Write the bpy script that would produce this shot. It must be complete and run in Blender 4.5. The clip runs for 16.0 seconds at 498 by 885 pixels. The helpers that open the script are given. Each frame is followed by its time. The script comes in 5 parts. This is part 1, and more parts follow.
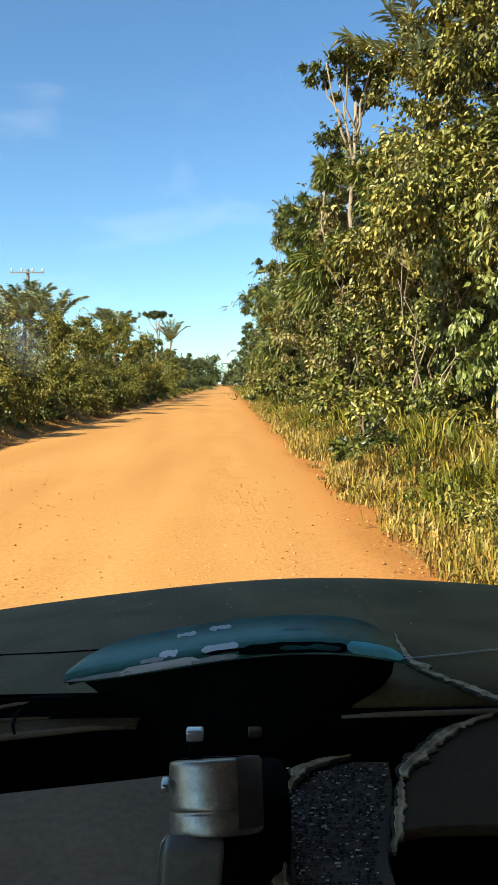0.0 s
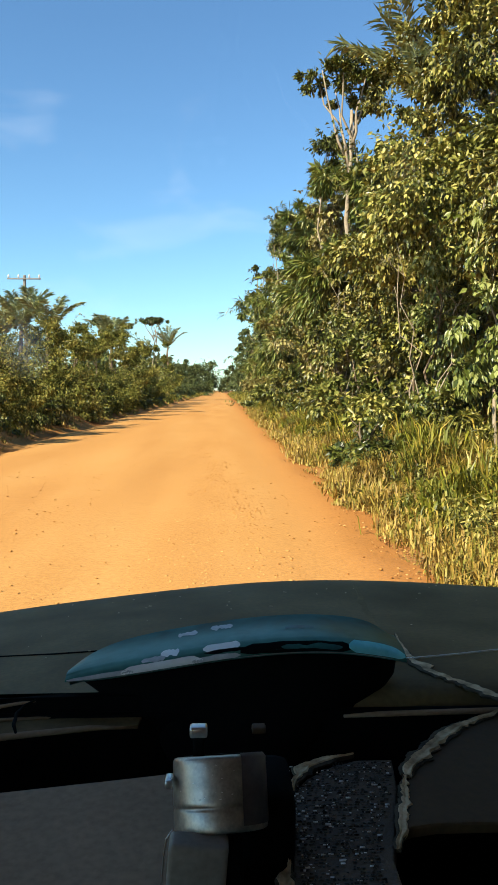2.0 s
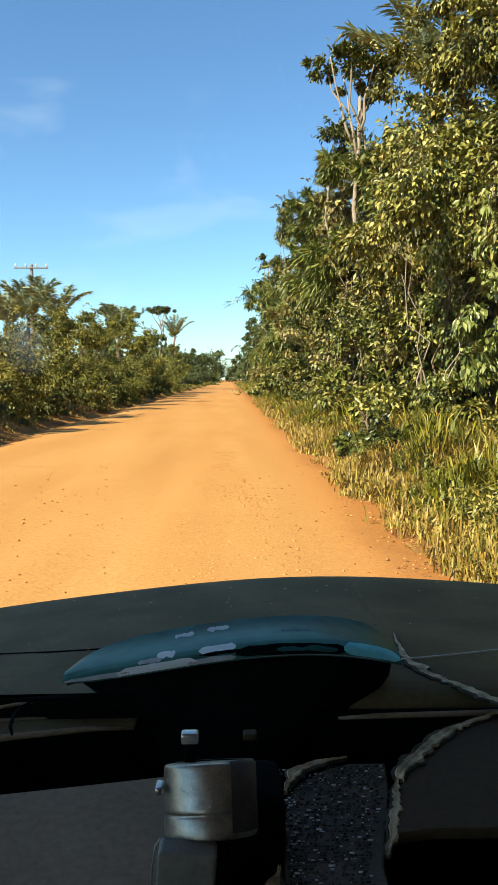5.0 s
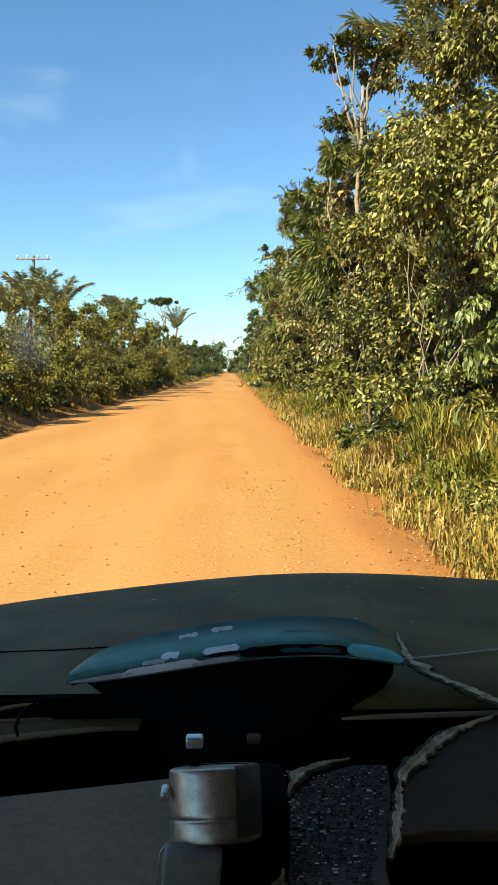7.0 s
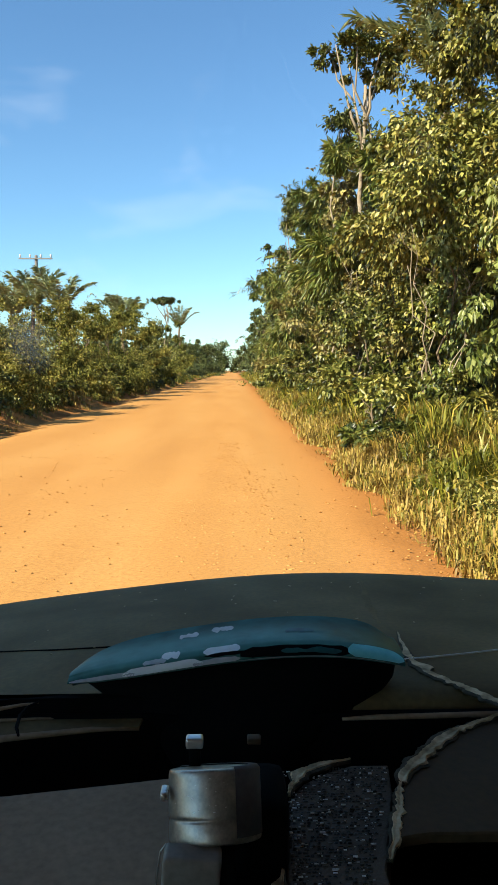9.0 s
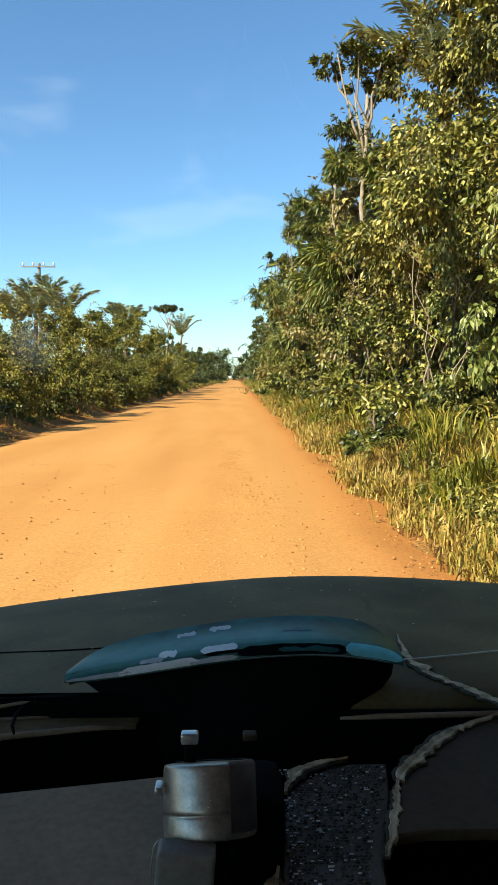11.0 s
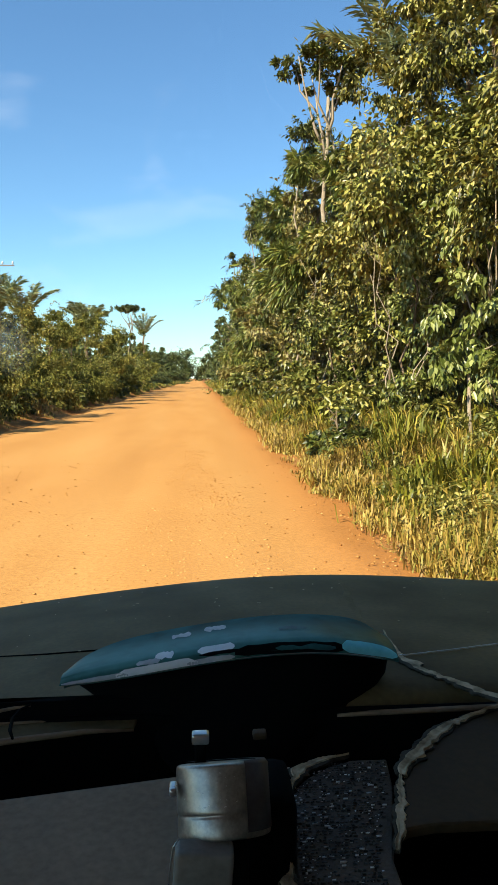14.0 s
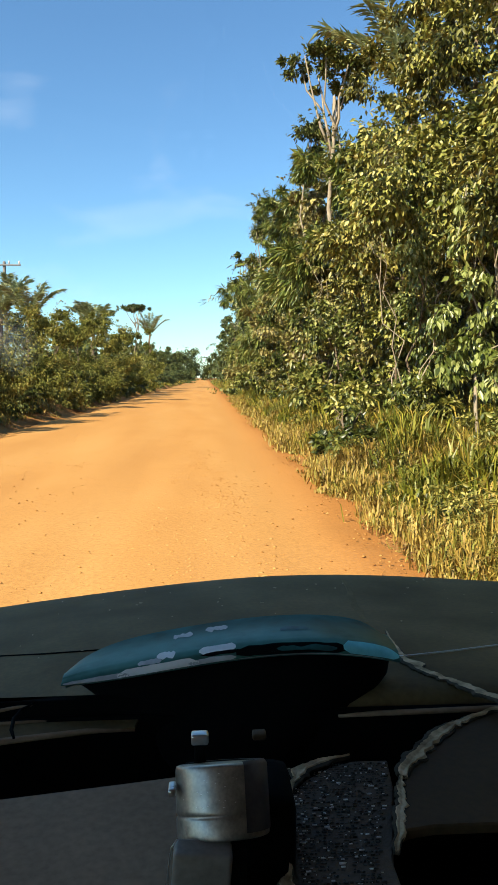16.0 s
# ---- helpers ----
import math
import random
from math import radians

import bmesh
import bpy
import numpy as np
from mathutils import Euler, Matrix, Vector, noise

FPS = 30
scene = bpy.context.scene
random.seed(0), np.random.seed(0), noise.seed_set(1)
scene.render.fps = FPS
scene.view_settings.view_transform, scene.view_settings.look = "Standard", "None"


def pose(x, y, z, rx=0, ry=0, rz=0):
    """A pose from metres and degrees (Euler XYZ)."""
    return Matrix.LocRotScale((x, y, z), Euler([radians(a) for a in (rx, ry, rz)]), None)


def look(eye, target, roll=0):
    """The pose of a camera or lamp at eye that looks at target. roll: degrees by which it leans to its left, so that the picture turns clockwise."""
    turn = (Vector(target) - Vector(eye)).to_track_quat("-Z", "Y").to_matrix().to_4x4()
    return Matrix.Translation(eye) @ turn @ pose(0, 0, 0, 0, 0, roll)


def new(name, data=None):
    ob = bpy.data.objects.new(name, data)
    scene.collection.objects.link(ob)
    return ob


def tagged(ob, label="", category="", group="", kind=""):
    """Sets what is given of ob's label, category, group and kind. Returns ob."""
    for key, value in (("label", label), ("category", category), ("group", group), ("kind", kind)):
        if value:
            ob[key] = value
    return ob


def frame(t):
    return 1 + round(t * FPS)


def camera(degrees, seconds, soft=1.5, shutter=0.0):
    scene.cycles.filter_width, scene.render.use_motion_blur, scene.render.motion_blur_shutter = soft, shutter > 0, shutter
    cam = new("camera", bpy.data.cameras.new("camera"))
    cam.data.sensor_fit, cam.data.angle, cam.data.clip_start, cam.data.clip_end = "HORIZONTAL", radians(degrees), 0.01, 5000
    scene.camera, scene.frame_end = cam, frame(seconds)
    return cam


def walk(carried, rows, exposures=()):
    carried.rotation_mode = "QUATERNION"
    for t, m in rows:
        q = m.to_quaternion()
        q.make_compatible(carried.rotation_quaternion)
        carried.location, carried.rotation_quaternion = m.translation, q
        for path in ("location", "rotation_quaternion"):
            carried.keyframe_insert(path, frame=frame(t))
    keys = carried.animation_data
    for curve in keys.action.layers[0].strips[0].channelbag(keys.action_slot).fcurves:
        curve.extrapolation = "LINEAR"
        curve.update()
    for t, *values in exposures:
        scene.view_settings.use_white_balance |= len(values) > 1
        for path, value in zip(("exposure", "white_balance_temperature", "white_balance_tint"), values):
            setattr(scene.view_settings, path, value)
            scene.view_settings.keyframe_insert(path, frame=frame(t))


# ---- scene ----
# The picture was taken from a phone clamp on the dashboard of a car on an earth road.
# Car, clamp, road and forest are built once and stand still; x is right, y ahead along the road.
cam = camera(38.2, 16.0, soft=1.1)
PATH = [  # seconds, sideways and height in metres, pitch and yaw in degrees
    (0.0, -0.0007, 1.2491, -4.64, -1.84),
    (0.5, -0.0009, 1.2481, -4.44, -1.88),
    (1.0, -0.0012, 1.2470, -4.25, -1.98),
    (1.5, -0.0007, 1.2467, -4.20, -2.05),
    (2.0, -0.0024, 1.2465, -4.15, -2.11),
    (2.5, -0.0012, 1.2462, -4.10, -2.25),
    (3.0, -0.0011, 1.2462, -4.10, -2.11),
    (3.5, -0.0006, 1.2473, -4.30, -1.98),
    (4.0, 0.0002, 1.2481, -4.44, -1.84),
    (6.5, 0.0021, 1.2550, -5.72, -1.30),
    (7.0, 0.0009, 1.2547, -5.67, -1.37),
    (7.5, 0.0010, 1.2544, -5.62, -1.44),
    (8.0, 0.0014, 1.2546, -5.65, -1.24),
    (8.5, 0.0016, 1.2548, -5.70, -1.17),
    (9.0, 0.0015, 1.2550, -5.72, -1.17),
    (9.5, 0.0019, 1.2550, -5.72, -1.17),
    (12.0, 0.0033, 1.2499, -4.79, -0.90),
    (12.5, 0.0017, 1.2519, -5.16, -0.90),
    (13.0, -0.0045, 1.2529, -5.33, -2.79),
    (13.5, -0.0077, 1.2526, -5.28, -3.79),
    (14.0, -0.0081, 1.2515, -5.08, -3.96),
    (14.5, -0.0081, 1.2507, -4.93, -4.03),
    (15.0, -0.0077, 1.2510, -4.98, -4.00),
    (15.5, -0.0079, 1.2513, -5.03, -3.90),
    (16.0, -0.0066, 1.2518, -5.13, -3.49),
]
walk(cam, [(t, pose(x, 0.0, z, 90 + pitch, 0.0, yaw)) for t, x, z, pitch, yaw in PATH])

# ---- daylight ----
SUN_ELEVATION, SUN_AZIMUTH = radians(38), radians(224)  # azimuth clockwise from the road's way
world = bpy.data.worlds.new("sky")
scene.world = world
world.use_nodes = True
wn, wl = world.node_tree.nodes, world.node_tree.links
wn.clear()
sky = wn.new("ShaderNodeTexSky")
sky.sky_type, sky.sun_disc = "NISHITA", False
sky.sun_elevation, sky.sun_rotation = SUN_ELEVATION, SUN_AZIMUTH
sky.air_density, sky.dust_density, sky.ozone_density = 1.1, 0.1, 1.0
w_coord, w_map, w_noise, w_ramp, w_mix = (wn.new("ShaderNodeTexCoord"), wn.new("ShaderNodeMapping"),
    wn.new("ShaderNodeTexNoise"), wn.new("ShaderNodeValToRGB"), wn.new("ShaderNodeMixRGB"))
w_map.inputs["Scale"].default_value = (2.2, 1.3, 4.5)
w_noise.inputs["Scale"].default_value, w_noise.inputs["Detail"].default_value = 1.7, 7.0
w_noise.inputs["Roughness"].default_value, w_noise.inputs["Distortion"].default_value = 0.55, 0.6
w_ramp.color_ramp.elements[0].position, w_ramp.color_ramp.elements[1].position = 0.56, 1.0
w_ramp.color_ramp.elements[1].color = (0.45, 0.45, 0.45, 1)
w_mix.inputs[2].default_value = (7.5, 8.0, 8.6, 1)
w_bg, w_out = wn.new("ShaderNodeBackground"), wn.new("ShaderNodeOutputWorld")
w_bg.inputs["Strength"].default_value = 0.0735
wl.new(w_coord.outputs["Generated"], w_map.inputs["Vector"])
wl.new(w_map.outputs["Vector"], w_noise.inputs["Vector"])
wl.new(w_noise.outputs["Fac"], w_ramp.inputs["Fac"])
wl.new(w_ramp.outputs["Color"], w_mix.inputs[0])
w_tint = wn.new("ShaderNodeMixRGB")
w_tint.blend_type, w_tint.inputs[0].default_value, w_tint.inputs[2].default_value = "MULTIPLY", 1.0, (0.66, 0.955, 1.16, 1)
wl.new(sky.outputs["Color"], w_tint.inputs[1])
wl.new(w_tint.outputs["Color"], w_mix.inputs[1])
wl.new(w_mix.outputs["Color"], w_bg.inputs["Color"])
wl.new(w_bg.outputs["Background"], w_out.inputs["Surface"])
sun = new("sun", bpy.data.lights.new("sun", "SUN"))
sun.data.energy, sun.data.angle, sun.data.color = 5.0, radians(0.5), (1.0, 0.86, 0.64)
SUN_WAY = Vector((math.sin(SUN_AZIMUTH) * math.cos(SUN_ELEVATION), math.cos(SUN_AZIMUTH) * math.cos(SUN_ELEVATION), math.sin(SUN_ELEVATION)))
sun.matrix_world = look(SUN_WAY * 60, (0, 0, 0))
scene.view_settings.exposure = 1.20


# ---- materials ----
def shader(name):
    m = bpy.data.materials.new(name)
    m.use_nodes = True
    nt = m.node_tree
    return m, nt.nodes, nt.links, nt.nodes["Principled BSDF"]


def ramp_node(n, colors, low=0.0, high=1.0):
    r = n.new("ShaderNodeValToRGB")
    e = r.color_ramp.elements
    while len(e) < len(colors):
        e.new(0.5)
    for i, c in enumerate(colors):
        e[i].position = low + (high - low) * i / (len(colors) - 1)
        e[i].color = (*c, 1)
    return r


def surface(name, colors, scale, rough, bump=0.2, grain=60.0, metal=0.0, spec=0.5, depth=0.01, low=0.3, high=0.7):
    """A surface with blotches of `scale` per metre, and a finer grain in its relief and gloss."""
    m, n, l, p = shader(name)
    co = n.new("ShaderNodeTexCoord")
    big, fine = n.new("ShaderNodeTexNoise"), n.new("ShaderNodeTexNoise")
    big.inputs["Scale"].default_value, big.inputs["Detail"].default_value = scale, 6
    fine.inputs["Scale"].default_value, fine.inputs["Detail"].default_value = grain, 4
    ramp = ramp_node(n, colors, low, high)
    mix = n.new("ShaderNodeMixRGB")
    mix.blend_type, mix.inputs[0].default_value = "OVERLAY", 0.35
    bmp = n.new("ShaderNodeBump")
    bmp.inputs["Strength"].default_value, bmp.inputs["Distance"].default_value = bump, depth
    rr = n.new("ShaderNodeMapRange")
    rr.inputs["To Min"].default_value, rr.inputs["To Max"].default_value = max(0.02, rough - 0.1), min(1.0, rough + 0.1)
    for t in (big, fine):
        l.new(co.outputs["Object"], t.inputs["Vector"])
    l.new(big.outputs["Fac"], ramp.inputs["Fac"])
    l.new(ramp.outputs["Color"], mix.inputs[1])
    l.new(fine.outputs["Fac"], mix.inputs[2])
    l.new(mix.outputs["Color"], p.inputs["Base Color"])
    l.new(fine.outputs["Fac"], bmp.inputs["Height"])
    l.new(bmp.outputs["Normal"], p.inputs["Normal"])
    l.new(fine.outputs["Fac"], rr.inputs["Value"])
    l.new(rr.outputs["Result"], p.inputs["Roughness"])
    p.inputs["Metallic"].default_value, p.inputs["Specular IOR Level"].default_value = metal, spec
    return m


def foliage(name, colors, rough=0.38, glow_through=0.04, spec=0.5, patch=0.35):
    """Leaves: each island takes a colour of its own, and whole patches lean to one side of the ramp."""
    m, n, l, p = shader(name)
    geo, noi, add, sub = n.new("ShaderNodeNewGeometry"), n.new("ShaderNodeTexNoise"), n.new("ShaderNodeMath"), n.new("ShaderNodeMath")
    noi.inputs["Scale"].default_value, noi.inputs["Detail"].default_value = 0.7, 3
    sub.operation = "MULTIPLY_ADD"
    sub.inputs[1].default_value, sub.inputs[2].default_value = patch * 4, -patch * 2
    ramp = ramp_node(n, colors)
    tr, mx = n.new("ShaderNodeBsdfTranslucent"), n.new("ShaderNodeMixShader")
    mx.inputs["Fac"].default_value = glow_through
    out = n["Material Output"]
    l.new(geo.outputs["Position"], noi.inputs["Vector"])
    l.new(noi.outputs["Fac"], sub.inputs[0])
    l.new(sub.outputs[0], add.inputs[0])
    l.new(geo.outputs["Random Per Island"], add.inputs[1])
    l.new(add.outputs[0], ramp.inputs["Fac"])
    l.new(ramp.outputs["Color"], p.inputs["Base Color"])
    l.new(ramp.outputs["Color"], tr.inputs["Color"])
    l.new(p.outputs["BSDF"], mx.inputs[1])
    l.new(tr.outputs["BSDF"], mx.inputs[2])
    l.new(mx.outputs["Shader"], out.inputs["Surface"])
    p.inputs["Roughness"].default_value, p.inputs["Specular IOR Level"].default_value = rough, spec
    return m


def glass_smudge():
    """A greasy film: nearly clear, with a little milky scatter in soft blotches."""
    m, n, l, p = shader("greasy_film")
    n.remove(p)
    co, noi, rng_node = n.new("ShaderNodeTexCoord"), n.new("ShaderNodeTexNoise"), n.new("ShaderNodeMapRange")
    grad, mul = n.new("ShaderNodeTexGradient"), n.new("ShaderNodeMath")
    grad.gradient_type, mul.operation = "SPHERICAL", "MULTIPLY"
    mp = n.new("ShaderNodeMapping")
    mp.inputs["Scale"].default_value = (58, 39, 39)
    noi.inputs["Scale"].default_value, noi.inputs["Detail"].default_value = 70, 4
    for k, v in (("From Min", 0.25), ("From Max", 0.75), ("To Min", 0.15), ("To Max", 0.30)):
        rng_node.inputs[k].default_value = v
    tr, df, mx = n.new("ShaderNodeBsdfTransparent"), n.new("ShaderNodeBsdfTranslucent"), n.new("ShaderNodeMixShader")
    df.inputs["Color"].default_value = (0.8, 0.8, 0.78, 1)
    l.new(co.outputs["Object"], noi.inputs["Vector"])
    l.new(co.outputs["Object"], mp.inputs["Vector"])
    l.new(mp.outputs["Vector"], grad.inputs["Vector"])
    l.new(noi.outputs["Fac"], rng_node.inputs["Value"])
    l.new(rng_node.outputs["Result"], mul.inputs[0])
    l.new(grad.outputs["Fac"], mul.inputs[1])
    l.new(mul.outputs[0], mx.inputs["Fac"])
    l.new(tr.outputs[0], mx.inputs[1])
    l.new(df.outputs[0], mx.inputs[2])
    l.new(mx.outputs[0], n["Material Output"].inputs["Surface"])
    return m


def earth_road():
    """Packed orange earth: pale dusty wheel lanes, a redder loose margin, fine grit and shallow ripples."""
    m, n, l, p = shader("packed_orange_earth")
    co, sep = n.new("ShaderNodeTexCoord"), n.new("ShaderNodeSeparateXYZ")
    mp = n.new("ShaderNodeMapping")
    mp.inputs["Scale"].default_value = (1.0, 0.12, 1.0)
    streak, blot, grit = (n.new("ShaderNodeTexNoise") for _ in range(3))
    streak.inputs["Scale"].default_value, streak.inputs["Detail"].default_value = 1.1, 5
    blot.inputs["Scale"].default_value, blot.inputs["Detail"].default_value = 0.9, 8
    grit.inputs["Scale"].default_value, grit.inputs["Detail"].default_value = 38, 6
    margin = n.new("ShaderNodeMapRange")
    margin.interpolation_type = "SMOOTHSTEP"
    for k, v in (("From Min", 0.45), ("From Max", 1.40), ("To Min", 0.0), ("To Max", 0.75)):
        margin.inputs[k].default_value = v
    wob = n.new("ShaderNodeMath")
    wob.operation, wob.inputs[1].default_value = "MULTIPLY_ADD", 0.9
    off = n.new("ShaderNodeMath")
    off.operation, off.inputs[1].default_value = "SUBTRACT", 0.45
    ramp = ramp_node(n, [(0.366, 0.172, 0.048), (0.445, 0.228, 0.069), (0.500, 0.281, 0.095)], 0.18, 0.80)
    red = n.new("ShaderNodeMixRGB")
    red.inputs[2].default_value = (0.350, 0.140, 0.032, 1)
    avg = n.new("ShaderNodeMath")
    avg.operation, avg.inputs[1].default_value = "MULTIPLY_ADD", 0.84
    half = n.new("ShaderNodeMath")
    half.operation, half.inputs[1].default_value = "MULTIPLY", 0.16
    over = n.new("ShaderNodeMixRGB")
    over.blend_type, over.inputs[0].default_value = "OVERLAY", 0.32
    b1, b2 = n.new("ShaderNodeBump"), n.new("ShaderNodeBump")
    b1.inputs["Strength"].default_value, b1.inputs["Distance"].default_value = 0.22, 0.02
    b2.inputs["Strength"].default_value, b2.inputs["Distance"].default_value = 0.04, 0.12
    l.new(co.outputs["Object"], sep.inputs["Vector"])
    l.new(co.outputs["Object"], mp.inputs["Vector"])
    l.new(mp.outputs["Vector"], streak.inputs["Vector"])
    l.new(co.outputs["Object"], blot.inputs["Vector"])
    l.new(co.outputs["Object"], grit.inputs["Vector"])
    l.new(streak.outputs["Fac"], avg.inputs[0])
    l.new(blot.outputs["Fac"], half.inputs[0])
    l.new(half.outputs[0], avg.inputs[2])
    l.new(avg.outputs[0], ramp.inputs["Fac"])
    l.new(streak.outputs["Fac"], wob.inputs[0])
    l.new(sep.outputs["X"], wob.inputs[2])
    l.new(wob.outputs[0], off.inputs[0])
    l.new(off.outputs[0], margin.inputs["Value"])
    l.new(margin.outputs["Result"], red.inputs[0])
    l.new(ramp.outputs["Color"], red.inputs[1])
    l.new(red.outputs["Color"], over.inputs[1])
    l.new(grit.outputs["Fac"], over.inputs[2])
    l.new(over.outputs["Color"], p.inputs["Base Color"])
    l.new(grit.outputs["Fac"], b1.inputs["Height"])
    l.new(blot.outputs["Fac"], b2.inputs["Height"])
    l.new(b2.outputs["Normal"], b1.inputs["Normal"])
    l.new(b1.outputs["Normal"], p.inputs["Normal"])
    p.inputs["Roughness"].default_value, p.inputs["Specular IOR Level"].default_value = 0.95, 0.1
    return m


def cup_plastic():
    """Black plastic, glossy along the rim and duller with dust towards the middle."""
    m, n, l, p = shader("dusty_gloss_plastic")
    co, sep, noi = n.new("ShaderNodeTexCoord"), n.new("ShaderNodeSeparateXYZ"), n.new("ShaderNodeTexNoise")
    noi.inputs["Scale"].default_value, noi.inputs["Detail"].default_value = 90, 5
    add = n.new("ShaderNodeMath")
    add.operation, add.inputs[1].default_value = "MULTIPLY_ADD", 0.012
    l.new(co.outputs["Object"], sep.inputs["Vector"])
    l.new(co.outputs["Object"], noi.inputs["Vector"])
    l.new(noi.outputs["Fac"], add.inputs[0])
    l.new(sep.outputs["Y"], add.inputs[2])
    for key, low, high in (("Roughness", 0.32, 0.80), ("Specular IOR Level", 1.0, 0.10)):
        r = n.new("ShaderNodeMapRange")
        r.interpolation_type = "SMOOTHSTEP"
        for k, v in (("From Min", 0.078), ("From Max", 0.103), ("To Min", low), ("To Max", high)):
            r.inputs[k].default_value = v
        l.new(add.outputs[0], r.inputs["Value"])
        l.new(r.outputs["Result"], p.inputs[key])
    ramp = ramp_node(n, [(0.016, 0.056, 0.054), (0.040, 0.124, 0.118), (0.068, 0.186, 0.172)], 0.3, 0.7)
    l.new(noi.outputs["Fac"], ramp.inputs["Fac"])
    l.new(ramp.outputs["Color"], p.inputs["Base Color"])
    bmp = n.new("ShaderNodeBump")
    bmp.inputs["Strength"].default_value, bmp.inputs["Distance"].default_value = 0.35, 0.0008
    l.new(noi.outputs["Fac"], bmp.inputs["Height"])
    l.new(bmp.outputs["Normal"], p.inputs["Normal"])
    p.inputs["Specular Tint"].default_value = (0.48, 0.98, 0.54, 1)
    return m


def clear_glass():
    m, n, l, p = shader("windscreen_glass")
    n.remove(p)
    tr, gl, mx = n.new("ShaderNodeBsdfTransparent"), n.new("ShaderNodeBsdfGlossy"), n.new("ShaderNodeMixShader")
    tr.inputs["Color"].default_value = (0.985, 0.995, 0.99, 1)
    gl.inputs["Roughness"].default_value = 0.02
    mx.inputs["Fac"].default_value = 0.02
    l.new(tr.outputs[0], mx.inputs[1])
    l.new(gl.outputs[0], mx.inputs[2])
    l.new(mx.outputs[0], n["Material Output"].inputs["Surface"])
    return m


ROAD = earth_road()
SOIL = surface("red_brown_soil", [(0.2106, 0.0819, 0.0234), (0.3354, 0.156, 0.0468), (0.2652, 0.1482, 0.0507)], 0.8, 0.95, 0.6, 25, spec=0.1, depth=0.05)
PEBBLE = foliage("ochre_pebble", [(0.2652, 0.117, 0.0312), (0.429, 0.2184, 0.0624), (0.5304, 0.2964, 0.1014)], 0.9, 0.0, 0.1)
BARK = surface("grey_brown_bark", [(0.0638, 0.0446, 0.0263), (0.153, 0.113, 0.0738), (0.2167, 0.1785, 0.1265)], 6, 0.9, 0.7, 40, spec=0.2)
DEADWOOD = surface("pale_dead_wood", [(0.24, 0.2, 0.144), (0.36, 0.304, 0.224)], 8, 0.85, 0.5, 50, spec=0.2)
LEAF_OLIVE = foliage("olive_broad_leaves", [(0.026, 0.030, 0.0055), (0.072, 0.078, 0.0115), (0.205, 0.198, 0.040), (0.340, 0.298, 0.080)], 0.45, 0.05, 0.4)
LEAF_GREEN = foliage("mid_green_leaves", [(0.022, 0.031, 0.0055), (0.056, 0.073, 0.011), (0.155, 0.175, 0.036), (0.260, 0.252, 0.068)], 0.45, 0.05, 0.4)
LEAF_YELLOW = foliage("yellowing_leaves", [(0.036, 0.043, 0.0075), (0.093, 0.104, 0.016), (0.262, 0.266, 0.054), (0.375, 0.335, 0.098)], 0.45, 0.05, 0.4)
LEAF_BROWN = foliage("browned_leaves", [(0.0722, 0.0658, 0.0172), (0.1563, 0.133, 0.0309), (0.2971, 0.2459, 0.0876), (0.1981, 0.2159, 0.0525)])
LEAF_DARK = foliage("dark_green_leaves", [(0.0201, 0.0316, 0.0074), (0.0439, 0.0615, 0.0111), (0.1023, 0.1218, 0.0204), (0.183, 0.1809, 0.0321)])
LEAF_SHADED = foliage("shade_darkened_leaves", [(0.0084, 0.0112, 0.0028), (0.0196, 0.0238, 0.0049), (0.035, 0.0385, 0.0084)], 0.6, 0.0, 0.15)
LEAF_FEATHER = foliage("feathery_green_leaves", [(0.0449, 0.073, 0.0147), (0.0849, 0.1218, 0.0221), (0.1762, 0.2063, 0.0376), (0.235, 0.2291, 0.0579)])
LEAF_DUSTY = foliage("dusty_thicket_leaves", [(0.0702, 0.0743, 0.0162), (0.1458, 0.1458, 0.0284), (0.2565, 0.2376, 0.0513), (0.3780, 0.3240, 0.0891)], 0.65, 0.2, 0.15)
LEAF_HEDGE = foliage("olive_thicket_leaves", [(0.0540, 0.0648, 0.0135), (0.1080, 0.1188, 0.0216), (0.1958, 0.1971, 0.0405), (0.2970, 0.2767, 0.0675)], 0.65, 0.2, 0.15)
LEAF_PALM = foliage("palm_leaflets", [(0.1555, 0.1944, 0.0923), (0.2722, 0.3208, 0.1458), (0.4082, 0.4277, 0.2138)], 0.4, 0.2)
LEAF_PALE = foliage("pale_drooping_leaves", [(0.0359, 0.0541, 0.0074), (0.1017, 0.1297, 0.0214), (0.2035, 0.2379, 0.0612), (0.2753, 0.3027, 0.104)])
LEAF_FAR = foliage("hazy_green_leaves", [(0.0288, 0.0449, 0.012), (0.0677, 0.0944, 0.0211), (0.1128, 0.136, 0.0308)], 0.6)
GRASS_DRY = foliage("dry_straw_grass", [(0.1467, 0.0907, 0.0152), (0.2594, 0.1693, 0.028), (0.4114, 0.2916, 0.0598), (0.1858, 0.1778, 0.0209)], 0.6)
GRASS_GREEN = foliage("green_grass_blades", [(0.0606, 0.0758, 0.0067), (0.121, 0.1351, 0.0101), (0.2295, 0.2173, 0.0199), (0.3958, 0.2869, 0.0529)], 0.5)
CONCRETE = surface("weathered_pole_concrete", [(0.15, 0.145, 0.135), (0.21, 0.205, 0.19)], 3, 0.85, 0.3)
PORCELAIN = surface("porcelain", [(0.5, 0.5, 0.5), (0.6, 0.6, 0.6)], 9, 0.3, 0.05)
